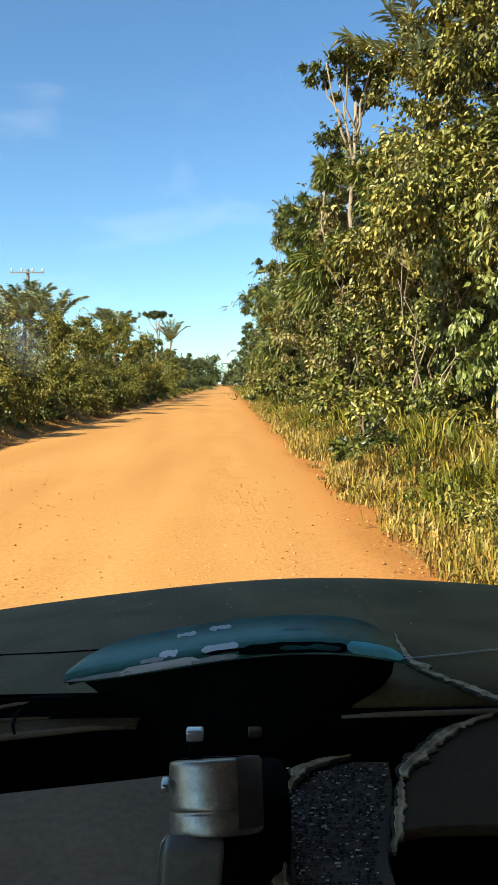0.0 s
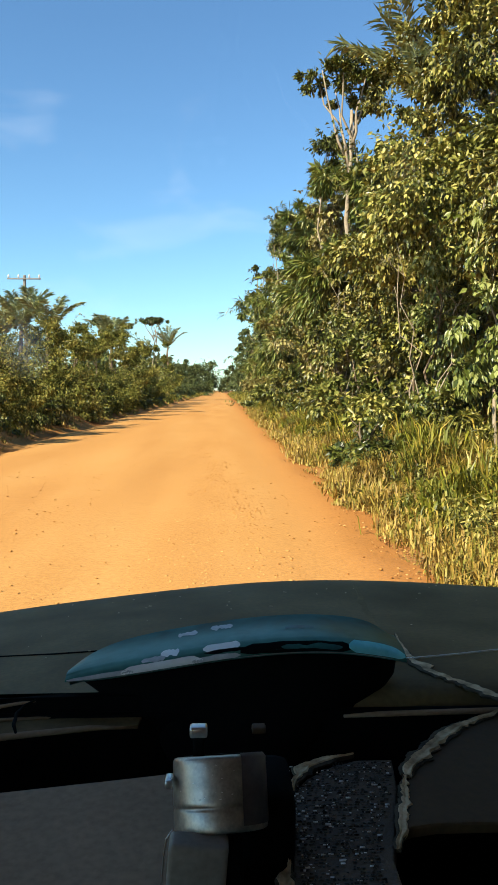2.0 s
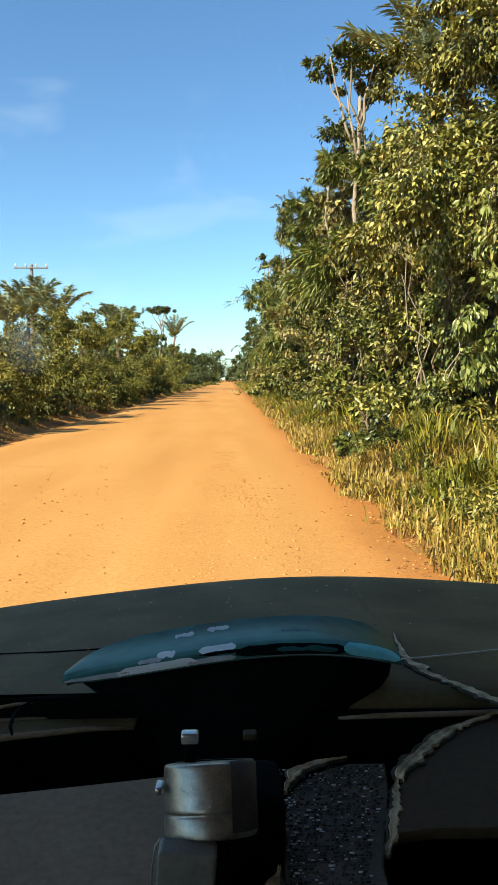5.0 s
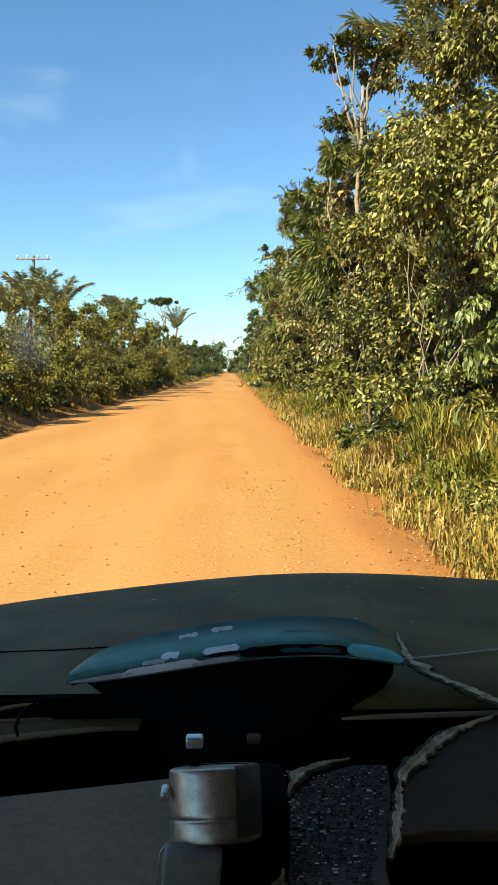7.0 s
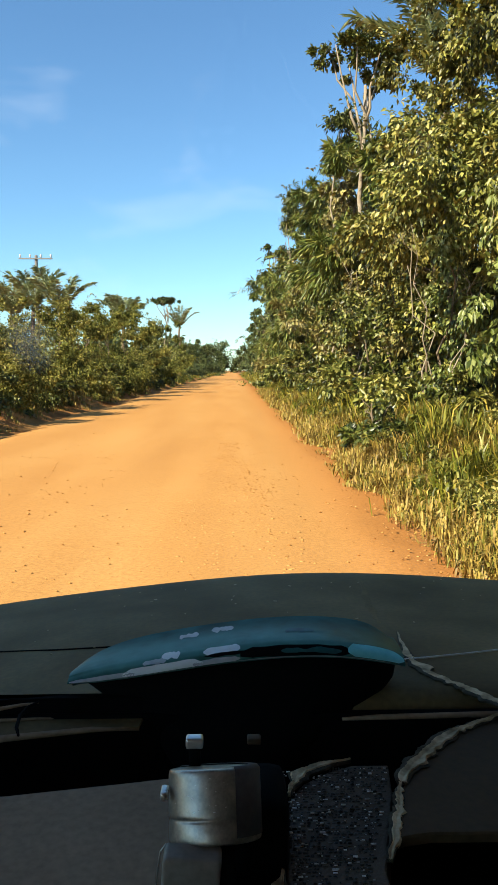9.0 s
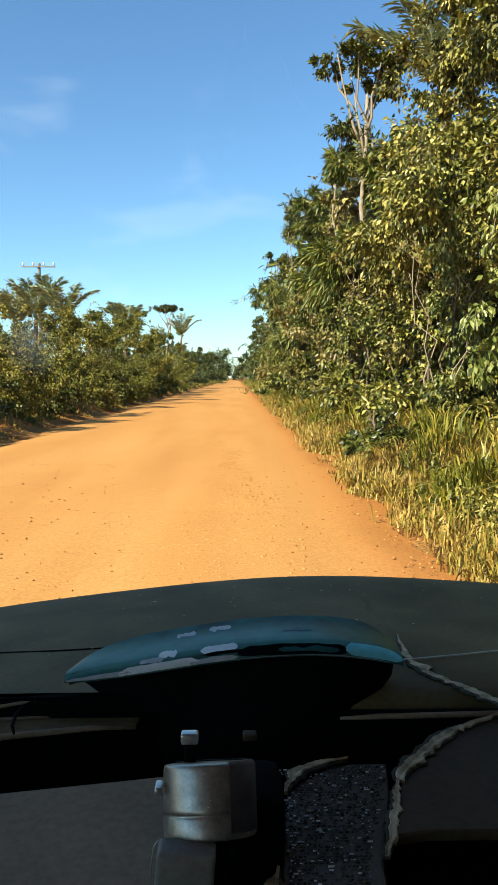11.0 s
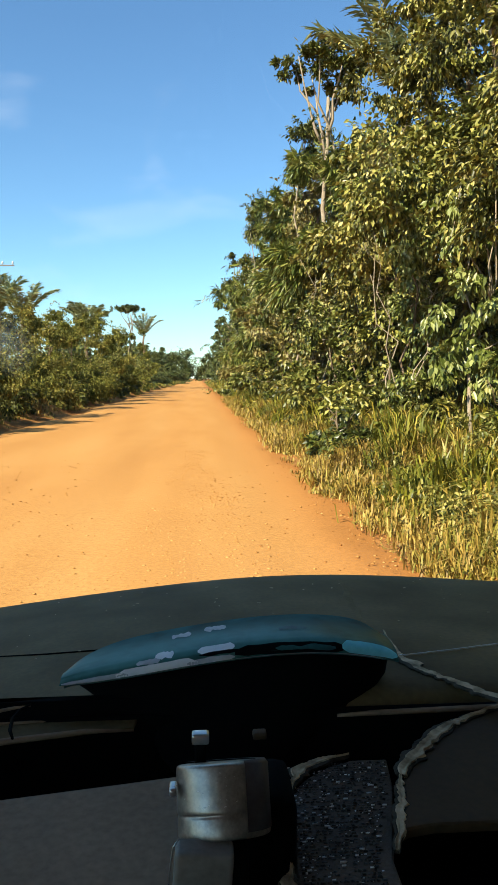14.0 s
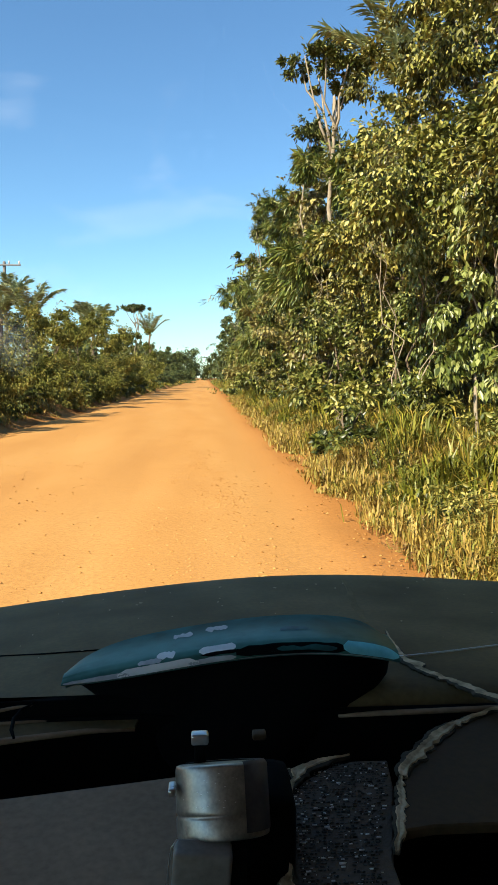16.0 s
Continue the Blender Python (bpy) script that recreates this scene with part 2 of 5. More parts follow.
VINYL = surface("dusty_black_vinyl", [(0.1184, 0.0791, 0.0333), (0.1807, 0.1211, 0.0535), (0.2483, 0.1682, 0.0750)], 14, 0.72, 0.12, 420, spec=0.14, depth=0.001)
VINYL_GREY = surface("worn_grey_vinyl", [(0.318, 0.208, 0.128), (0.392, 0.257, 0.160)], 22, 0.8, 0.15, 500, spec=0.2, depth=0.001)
VINYL_SMOOTH = surface("smooth_black_vinyl", [(0.0720, 0.0440, 0.0225), (0.1080, 0.0670, 0.0340)], 16, 0.6, 0.1, 420, spec=0.12, depth=0.001)
# near-black that holds the channel's shade, and the dark seam's colour
VINYL_DEEP = surface("shade_and_seam_black", [(0.004, 0.004, 0.004), (0.007, 0.007, 0.007)], 20, 0.9, 0.1, 300, spec=0.05, depth=0.001)
TORN = surface("torn_vinyl_backing", [(0.29, 0.20, 0.11), (0.62, 0.45, 0.26), (0.86, 0.64, 0.39)], 160, 0.85, 0.5, 900, spec=0.15, depth=0.001)
TORN_DARK = surface("torn_vinyl_underside", [(0.05, 0.040, 0.027), (0.12, 0.095, 0.064)], 200, 0.9, 0.5, 900, spec=0.15, depth=0.001)
CLOTH = surface("bare_black_weave", [(0.090, 0.062, 0.039), (0.155, 0.106, 0.067)], 60, 0.5, 0.6, 900, spec=0.2, depth=0.001)
THREAD = surface("shiny_black_thread", [(0.038, 0.0293, 0.0202), (0.0731, 0.0559, 0.0383)], 300, 0.28, 0.1, 900, spec=0.4, depth=0.0005)
GLINT = surface("weave_glint", [(0.90, 0.88, 0.84), (0.97, 0.95, 0.92)], 300, 0.3, 0.1, 900, spec=1.0, depth=0.0005)
# grey of the sheen painted on the cup's rim
RIM_SHEEN = surface("rim_sheen_grey", [(0.42, 0.42, 0.41), (0.62, 0.62, 0.60)], 60, 0.5, 0.1, 400)
PALE_SEAM = surface("pale_seam_bead", [(0.86, 0.84, 0.78), (0.93, 0.91, 0.86)], 60, 0.4, 0.1, 400)
CUP_BLACK = cup_plastic()
MATT_BLACK = surface("matt_black_plastic", [(0.004, 0.004, 0.004), (0.007, 0.007, 0.007)], 30, 0.85, 0.1, 300, spec=0.05, depth=0.0005)
KNOB_GREY = surface("scuffed_grey_metal", [(0.375, 0.335, 0.275), (0.485, 0.435, 0.360), (0.640, 0.570, 0.470)], 300, 0.36, 0.12, 1500, metal=0.8, depth=0.0003)
ARM_GREY = surface("grey_clamp_plastic", [(0.245, 0.205, 0.165), (0.345, 0.293, 0.236)], 60, 0.55, 0.1, 600, depth=0.0005)
CHROME = surface("dull_steel", [(0.62, 0.58, 0.52), (0.78, 0.73, 0.66)], 100, 0.3, 0.1, 600, metal=0.9, depth=0.0005)
PAINT = surface("dark_car_paint", [(0.010, 0.011, 0.013), (0.014, 0.015, 0.017)], 3, 0.3, 0.02, 200)
LINER = surface("grey_cabin_liner", [(0.126, 0.126, 0.1302), (0.1596, 0.1596, 0.1638)], 12, 0.95, 0.2, 300, spec=0.1, depth=0.001)
# pale colour of the cup's painted glints and the collar's worn flecks
SCUFF_GLINT = surface("pale_glint_and_scuff", [(0.92, 0.89, 0.83), (0.97, 0.95, 0.90)], 200, 0.35, 0.1, 600, spec=0.8, depth=0.0003)
COLLAR_SHADE = surface("collar_shade_dark", [(0.085, 0.070, 0.068), (0.150, 0.124, 0.120)], 120, 0.5, 0.1, 700, spec=0.3, depth=0.0003)
STAIN = surface("faint_dusty_stain", [(0.1755, 0.1215, 0.0567), (0.27, 0.1823, 0.0837)], 40, 0.8, 0.1, 300, spec=0.1, depth=0.0005)
# teal films stand in for surroundings mirrored in the cup
TEAL_DARK = surface("dark_teal_reflection", [(0.0102, 0.0595, 0.0595), (0.0204, 0.1275, 0.119)], 200, 0.4, 0.1, 600, depth=0.0003)
TEAL = surface("teal_reflection", [(0.20, 0.72, 0.74), (0.30, 0.86, 0.86)], 200, 0.42, 0.1, 600, metal=0.2, depth=0.0003)
RUBBER = surface("tyre_rubber", [(0.012, 0.012, 0.012), (0.05, 0.03, 0.02)], 9, 0.9, 0.3, 120)
GLASS = clear_glass()
SMUDGE = glass_smudge()


# ---- mesh helpers ----
def flat_mesh(name, verts, faces, material, smooth=False):
    """A mesh from an array of points and an array of equal-sided faces."""
    verts, faces = np.asarray(verts, np.float32), np.asarray(faces, np.int32)
    me = bpy.data.meshes.new(name)
    k = faces.shape[1]
    me.vertices.add(len(verts))
    me.vertices.foreach_set("co", verts.ravel())
    me.loops.add(faces.size)
    me.loops.foreach_set("vertex_index", faces.ravel())
    me.polygons.add(len(faces))
    me.polygons.foreach_set("loop_start", np.arange(0, faces.size, k, dtype=np.int32))
    me.update(calc_edges=True)
    me.materials.append(material)
    if smooth:
        me.polygons.foreach_set("use_smooth", np.ones(len(faces), bool))
    return me


def attach(ob, parent):
    if parent is not None:
        ob.parent = parent
        ob.matrix_parent_inverse = Matrix.Identity(4)
    return ob


def part(name, bm, material, parent=None, label="", smooth=True):
    """Links a bmesh as one mesh object under a thing or a part."""
    me = bpy.data.meshes.new(name)
    bm.to_mesh(me)
    bm.free()
    me.materials.append(material)
    me.polygons.foreach_set("use_smooth", [smooth] * len(me.polygons))
    ob = attach(new(name, me), parent)
    if label:
        tagged(ob, label)
    return ob


def piece(name, me, parent=None, label=""):
    ob = attach(new(name, me), parent)
    if label:
        tagged(ob, label)
    return ob


def thing(name, at, label, category, group="", kind=""):
    ob = new(name)
    ob.empty_display_size = 0.1
    ob.location = at
    return tagged(ob, label, category, group, kind)


def box(bm, size, m=Matrix.Identity(4), bevel=0.0, segments=2):
    made = bmesh.ops.create_cube(bm, size=1, matrix=m @ Matrix.Diagonal((*size, 1)))
    if bevel:
        edges = list({e for v in made["verts"] for e in v.link_edges})
        bmesh.ops.bevel(bm, geom=edges, offset=bevel, segments=segments, profile=0.6, affect="EDGES")
    return bm


def lathe(bm, profile, steps=48, m=Matrix.Identity(4)):
    """Turns (radius, height) pairs round z."""
    rings = []
    for r, z in profile:
        rings.append([bm.verts.new(m @ Vector((r * math.cos(a), r * math.sin(a), z))) for a in (2 * math.pi * i / steps for i in range(steps))])
    for a, b in zip(rings, rings[1:]):
        for i in range(steps):
            bm.faces.new((a[i], a[(i + 1) % steps], b[(i + 1) % steps], b[i]))
    bm.faces.new(rings[0][::-1])
    bm.faces.new(rings[-1])
    return bm


def tube(bm, points, radii, sides=8):
    """A tapered, closed tube along points."""
    pts = [Vector(p) for p in points]
    rings = []
    for i, (p, r) in enumerate(zip(pts, radii)):
        way = (pts[min(i + 1, len(pts) - 1)] - pts[max(i - 1, 0)]).normalized()
        side = way.cross(Vector((0.31, 0.87, 0.4))).normalized()
        up = side.cross(way)
        rings.append([bm.verts.new(p + (side * math.cos(a) + up * math.sin(a)) * r) for a in (2 * math.pi * k / sides for k in range(sides))])
    for a, b in zip(rings, rings[1:]):
        for k in range(sides):
            bm.faces.new((a[k], a[(k + 1) % sides], b[(k + 1) % sides], b[k]))
    bm.faces.new(rings[0][::-1])
    bm.faces.new(rings[-1])
    return bm


def unit(a):
    return a / np.maximum(np.linalg.norm(a, axis=1, keepdims=True), 1e-6)


def leaf_arrays(rng, base, way, length, width, droop=0.15, full=True):
    """Folded leaves of two faces each: rounded ones of six points, or pointed ones of four."""
    n = len(base)
    up = unit(rng.normal(0, 0.55, (n, 3)) + (0, 0, 1))
    side = unit(np.cross(way, up))
    nor = np.cross(side, way)
    length = (length * rng.uniform(0.6, 1.25, n))[:, None]
    width = (width * rng.uniform(0.7, 1.2, n))[:, None]
    fold, tip = nor * width * 0.18, base + way * length - nor * length * droop
    if not full:
        mid = base + way * length * 0.45 - nor * length * droop * 0.2
        v = np.stack([base, mid + side * width * 0.6 + fold, tip, mid - side * width * 0.6 + fold], 1).reshape(-1, 3)
        i = 4 * np.arange(n)[:, None]
        return v, np.concatenate([i + (0, 1, 2), i + (0, 2, 3)], 1).reshape(-1, 3)
    low, high = base + way * length * 0.28, base + way * length * 0.66 - nor * length * droop * 0.4
    v = np.stack([base, low + side * width * 0.46 + fold, high + side * width * 0.36 + fold, tip, high - side * width * 0.36 + fold, low - side * width * 0.46 + fold], 1).reshape(-1, 3)
    i = 6 * np.arange(n)[:, None]
    f = np.concatenate([i + (0, 1, 2, 3), i + (0, 3, 4, 5)], 1).reshape(-1, 4)
    return v, f


def crown_mesh(rng, blobs, count, length, width, material, clump=0.34, hang=0.55, sprays=0, spray_len=1.0, fill=0.32, full=True):
    """Leaves in clumps over and within ellipsoids (x, y, z, rx, ry, rz), with loose sprays that break the outline."""
    blobs = np.array(blobs, float)
    weight = blobs[:, 3] * blobs[:, 5] + blobs[:, 4] * blobs[:, 5]
    weight /= weight.sum()
    n_cl = max(14, count // 170)
    pick = rng.choice(len(blobs), n_cl, p=weight)
    d = unit(rng.normal(0, 1, (n_cl, 3)))
    shell = rng.uniform(0.72, 1.08, n_cl)
    inner = rng.random(n_cl) < fill
    shell[inner] = rng.uniform(0.2, 0.7, inner.sum())
    centre = blobs[pick, :3] + d * blobs[pick, 3:6] * shell[:, None]
    spread = clump * rng.uniform(0.30, 1.0, n_cl) * blobs[pick, 3:6].mean(1)
    which = rng.integers(0, n_cl, count)
    off = rng.normal(0, 1, (count, 3)) * (1, 1, 0.75)
    base = centre[which] + off * spread[which][:, None] * 0.8
    way = unit(d[which] * 0.5 + unit(off) * 0.35 + rng.normal(0, 0.45, (count, 3)) + (0, 0, -hang))
    bases, ways = [base], [way]
    for _ in range(sprays):
        b = blobs[rng.choice(len(blobs), p=weight)]
        o = unit(rng.normal(0, 1, (1, 3)) + (-0.3, -0.2, 0.35))[0]
        start = b[:3] + o * b[3:6] * 0.95
        go = unit((o + rng.normal(0, 0.35, 3) + (0, 0, 0.25))[None])[0]
        k = 26
        s = np.linspace(0.1, 1, k)[:, None] * spray_len * rng.uniform(0.5, 1.2)
        pts = start + go * s + np.array((0, 0, -0.25)) * s ** 2 + rng.normal(0, 0.035, (k, 3))
        bases.append(pts)
        ways.append(unit(go * 0.5 + rng.normal(0, 0.6, (k, 3)) + (0, 0, -0.3)))
    base, way = np.concatenate(bases), np.concatenate(ways)
    low = base[:, 2] < 0.05
    base[low, 2] = rng.uniform(0.05, 0.4, low.sum())
    v, f = leaf_arrays(rng, base, way, length, width, 0.15, full)
    v[:, 2] = np.maximum(v[:, 2], 0.01)
    return flat_mesh("crown", v, f, material)


def bent(rng, a, b, steps=5, sway=0.12):
    a, b = Vector(a), Vector(b)
    size = (b - a).length * sway
    return [a.lerp(b, i / steps) + Vector(rng.normal(0, size / 2, 3)) * (0 < i < steps) for i in range(steps + 1)]


def plant(name, label, category, group, at, height, radius, leaf, material, count, seed, trunk=0.1, blobs=None, limbs=4, sprays=8, hang=0.55, clump=0.34, low=0.15, bark=None, fill=0.32):
    """A tree or bush: trunk and limbs in tapered tubes, and a crown of leaves over several lobes."""
    rng = np.random.default_rng(seed)
    top = thing(name, at, label, category, group)
    if blobs is None:
        blobs = []
        levels = max(2, int(round((height * (1 - low)) / (radius * 0.95))))
        for i in range(levels):
            z = height * low + (height * (1 - low)) * (i + 0.5) / levels
            r = radius * (1.0 - 0.38 * (i / max(1, levels - 1)) ** 1.6)
            blobs.append((0, 0, z, 0.52 * r, 0.52 * r, min(0.55 * r, height * 0.3)))
            turn = rng.uniform(0, 2 * math.pi)
            for j in range(5):
                a = turn + 2 * math.pi * (j + rng.uniform(-0.3, 0.3)) / 5
                q, d = r * rng.uniform(0.22, 0.46), r * rng.uniform(0.55, 0.88)
                blobs.append((d * math.cos(a), d * math.sin(a), z + rng.uniform(-0.4, 0.4) * r, q, q, min(q * 0.85, height * 0.3)))
    fork = height * max(0.25, low)
    bm = bmesh.new()
    pts = bent(rng, (0, 0, -0.1), (rng.normal(0, 0.2), rng.normal(0, 0.2), height * 0.8), 6, 0.05)
    tube(bm, pts, [trunk * (1 - 0.13 * i) for i in range(7)])
    part("trunk", bm, bark or BARK, top)
    for i in range(limbs):
        b = blobs[int(rng.integers(0, len(blobs)))]
        bm = bmesh.new()
        start = pts[2].lerp(pts[4], rng.random())
        tube(bm, bent(rng, start, b[:3], 5), [trunk * 0.5 * (1 - 0.15 * k) for k in range(6)], 6)
        part("limb", bm, bark or BARK, top)
    piece("crown", crown_mesh(rng, blobs, count, leaf[0], leaf[1], material, clump, hang, sprays, radius * 0.6, fill, -1 < at[1] < 9 and abs(at[0]) < 7), top)
    return top


# ---- ground and road ----
LEFT_EDGE, RIGHT_EDGE = -4.5, 1.48


def rise(x, y):
    """Height of the ground beside the road: an earth bank on one side, a gentle verge on the other."""
    bank = 0.24 * np.exp(-((x + 5.5) / 0.65) ** 2) + 0.25 * np.clip((-5.5 - x) / 6, 0, 1)
    verge = 0.30 * np.clip((x - RIGHT_EDGE) / 2.2, 0, 1) ** 1.3
    rough = 0.05 * np.sin(x * 3.1 + y * 0.7) * np.sin(y * 1.9 + x) + 0.04 * np.sin(y * 0.53 + 1.0)
    beside = np.clip(np.maximum(x - RIGHT_EDGE, LEFT_EDGE - x) / 0.6, 0, 1)
    return -0.05 + beside * (0.05 + bank * (1 + 0.4 * np.sin(y * 0.8)) + verge + rough)


def make_ground():
    gx = np.concatenate([-np.geomspace(2500, 9, 26), np.arange(-8.6, 8.7, 0.2), np.geomspace(9, 2500, 26)])
    gy = np.concatenate([-np.geomspace(600, 3, 14), np.arange(-2.5, 40, 0.3), np.geomspace(40.5, 4000, 70)])
    X, Y = np.meshgrid(gx, gy)
    fade = np.clip(1 - Y / 400, 0, 1)
    Z = np.where(np.abs(X) < 60, rise(X, Y) * fade - 0.02 * (1 - fade), 0.2 * fade)
    v = np.stack([X, Y, Z], -1).reshape(-1, 3)
    nx, ny = len(gx), len(gy)
    i = (np.arange(ny - 1)[:, None] * nx + np.arange(nx - 1)[None]).reshape(-1, 1)
    me = flat_mesh("ground", v, np.concatenate([i, i + 1, i + 1 + nx, i + nx], 1), SOIL, True)
    tagged(new("ground", me), "red-brown soil ground with low earth banks beside the road", "ground", kind="structure")


def make_road():
    gy = np.concatenate([np.arange(-6, 30, 0.12), np.geomspace(30.2, 600, 150)])
    u = np.linspace(0, 1, 60)
    rng = np.random.default_rng(3)
    right = RIGHT_EDGE + 0.10 * np.sin(gy * 0.9) + 0.06 * np.sin(gy * 2.7 + 1) + rng.normal(0, 0.02, len(gy))
    left = LEFT_EDGE + 0.18 * np.sin(gy * 0.45 + 2) + 0.08 * np.sin(gy * 1.7) + rng.normal(0, 0.02, len(gy))
    X = left[:, None] + (right - left)[:, None] * u[None]
    Y = np.repeat(gy[:, None], len(u), 1)
    across = np.clip(np.minimum(u, 1 - u) / 0.06, 0, 1)[None]
    ruts = -0.018 * np.exp(-((X - 0.75) / 0.28) ** 2) - 0.012 * np.exp(-((X + 0.85) / 0.32) ** 2) - 0.008 * np.exp(-((X + 2.6) / 0.4) ** 2)
    Z = -0.03 + 0.055 * across + ruts + 0.004 * np.sin(X * 2.3 + Y * 0.35)
    v = np.stack([X, Y, Z], -1).reshape(-1, 3)
    nx = len(u)
    i = (np.arange(len(gy) - 1)[:, None] * nx + np.arange(nx - 1)[None]).reshape(-1, 1)
    me = flat_mesh("road", v, np.concatenate([i, i + 1, i + 1 + nx, i + nx], 1), ROAD, True)
    tagged(new("road", me), "dusty orange unpaved earth road with faint wheel lanes", "road", kind="structure")


def make_gravel():
    """Loose pebbles, thickest on the ridge between the wheel lanes and along the margin."""
    rng = np.random.default_rng(11)
    n = 5600
    y = 3.4 + 24 * rng.random(n) ** 1.7
    lane = rng.random(n)
    bunch = rng.integers(0, 60, n)
    by, bx = 4.0 + 8 * rng.random(60) ** 1.3, rng.normal(-0.10, 0.20, 60)
    y = np.where(lane < 0.42, by[bunch] + rng.normal(0, 0.35, n), y)
    x = np.where(lane < 0.42, bx[bunch] + rng.normal(0, 0.10, n), 0)
    x = np.where(lane < 0.42, x, np.where(lane < 0.55, rng.normal(-0.15, 0.34, n), np.where(lane < 0.7, rng.normal(1.28, 0.12, n), rng.uniform(-4.2, 1.2, n))))
    s = 0.005 + 0.013 * rng.random(n) ** 3
    corner = np.array([(1, 0, 0), (0, 1, 0), (-1, 0, 0), (0, -1, 0), (0, 0, 0.45), (0, 0, -0.5)], float)
    v = corner[None] * s[:, None, None] * rng.uniform(0.6, 1.4, (n, 6, 1))
    a = rng.uniform(0, 6.28, n)
    c, sn = np.cos(a)[:, None], np.sin(a)[:, None]
    v = np.stack([v[..., 0] * c - v[..., 1] * sn, v[..., 0] * sn + v[..., 1] * c, v[..., 2]], -1)
    z = 0.027 - 0.018 * np.exp(-((x - 0.75) / 0.28) ** 2) - 0.012 * np.exp(-((x + 0.85) / 0.32) ** 2)
    v += np.stack([x, y, z], -1)[:, None]
    face = np.array([(0, 1, 4), (1, 2, 4), (2, 3, 4), (3, 0, 4), (1, 0, 5), (2, 1, 5), (3, 2, 5), (0, 3, 5)])
    f = (face[None] + 6 * np.arange(n)[:, None, None]).reshape(-1, 3)
    tagged(new("gravel", flat_mesh("gravel", v.reshape(-1, 3), f, PEBBLE)), "loose ochre pebbles scattered on the earth road", "gravel", kind="stuff")


def grass(name, label, material, n, xs, ys, tall, wide, seed, lean=0.5, near=1.0, tuft=9, gap=-0.05):
    """Curved tapering blades in tufts."""
    rng = np.random.default_rng(seed)
    k = 3 * (n // tuft)
    ty = ys[0] + (ys[1] - ys[0]) * rng.random(k) ** near
    tx = rng.uniform(min(xs), max(xs), k)
    patch = np.array([noise.noise((a * 1.1, b * 0.8, seed * 3.7)) for a, b in zip(tx, ty)])
    keep = patch + rng.normal(0, 0.22, k) > gap
    tx, ty, patch = tx[keep][:n // tuft], ty[keep][:n // tuft], patch[keep][:n // tuft]
    k = len(tx)
    x = np.repeat(tx, tuft) + rng.normal(0, 0.07, k * tuft)
    y = np.repeat(ty, tuft) + rng.normal(0, 0.07, k * tuft)
    n = k * tuft
    z = np.maximum(rise(x, y) - 0.03, -0.04)
    grow = np.repeat(rng.uniform(0.4, 1.1, k) * np.clip(0.75 + patch, 0.35, 1.25), tuft) * rng.uniform(0.6, 1.1, n)
    h = (tall * grow * np.clip(0.35 + np.abs(x - (xs[0] if abs(xs[0]) < abs(xs[1]) else xs[1])) * 0.9, 0.3, 1.0))[:, None]
    a = rng.uniform(0, 6.283, n)
    out = np.stack([np.cos(a), np.sin(a), 0 * a], -1)
    bend = (lean * rng.uniform(0.15, 1.0, n))[:, None]
    side = np.stack([-np.sin(a), np.cos(a), 0 * a], -1)
    twist = rng.uniform(-1, 1, n)[:, None]
    side = unit(side + out * twist)
    w = (wide * rng.uniform(0.6, 1.2, n) * (1 + np.maximum(y, 0) / 25))[:, None]
    p0 = np.stack([x, y, z], -1)
    up = np.array((0, 0, 1.0))
    p1 = p0 + up * h * (0.68 - 0.08 * bend) + out * h * bend * 0.40
    p2 = p0 + up * h * (0.95 - 0.55 * bend) + out * h * bend * 1.05
    v = np.stack([p0 - side * w / 2, p0 + side * w / 2, p1 - side * w * 0.45, p1 + side * w * 0.45, p2], 1).reshape(-1, 3)
    i = 5 * np.arange(n)[:, None]
    f = np.concatenate([i + t for t in ((0, 1, 3), (0, 3, 2), (2, 3, 4))], 1).reshape(-1, 3)
    tagged(new(name, flat_mesh(name, v, f, material)), label, "grass", kind="stuff")


make_ground()
make_road()
make_gravel()


# ---- the car ----
CAR_X = 0.09


def crest(x):
    """Height of the dashboard's far edge across the car."""
    d = x - 0.05
    return 1.1237 - (0.50 if d < 0 else 0.24) * d * d / (1 + 1.5 * d * d)


def dash_height(x, y):
    """Top of the dashboard: a soft crest far off, nearly level nearer by, and a dark channel across it."""
    z = crest(x) + (0.45 - min(y, 0.45)) * 0.0915
    if y > 0.45:
        z -= 9.0 * (y - 0.45) ** 2 + 0.10 * (y - 0.45)
    return z


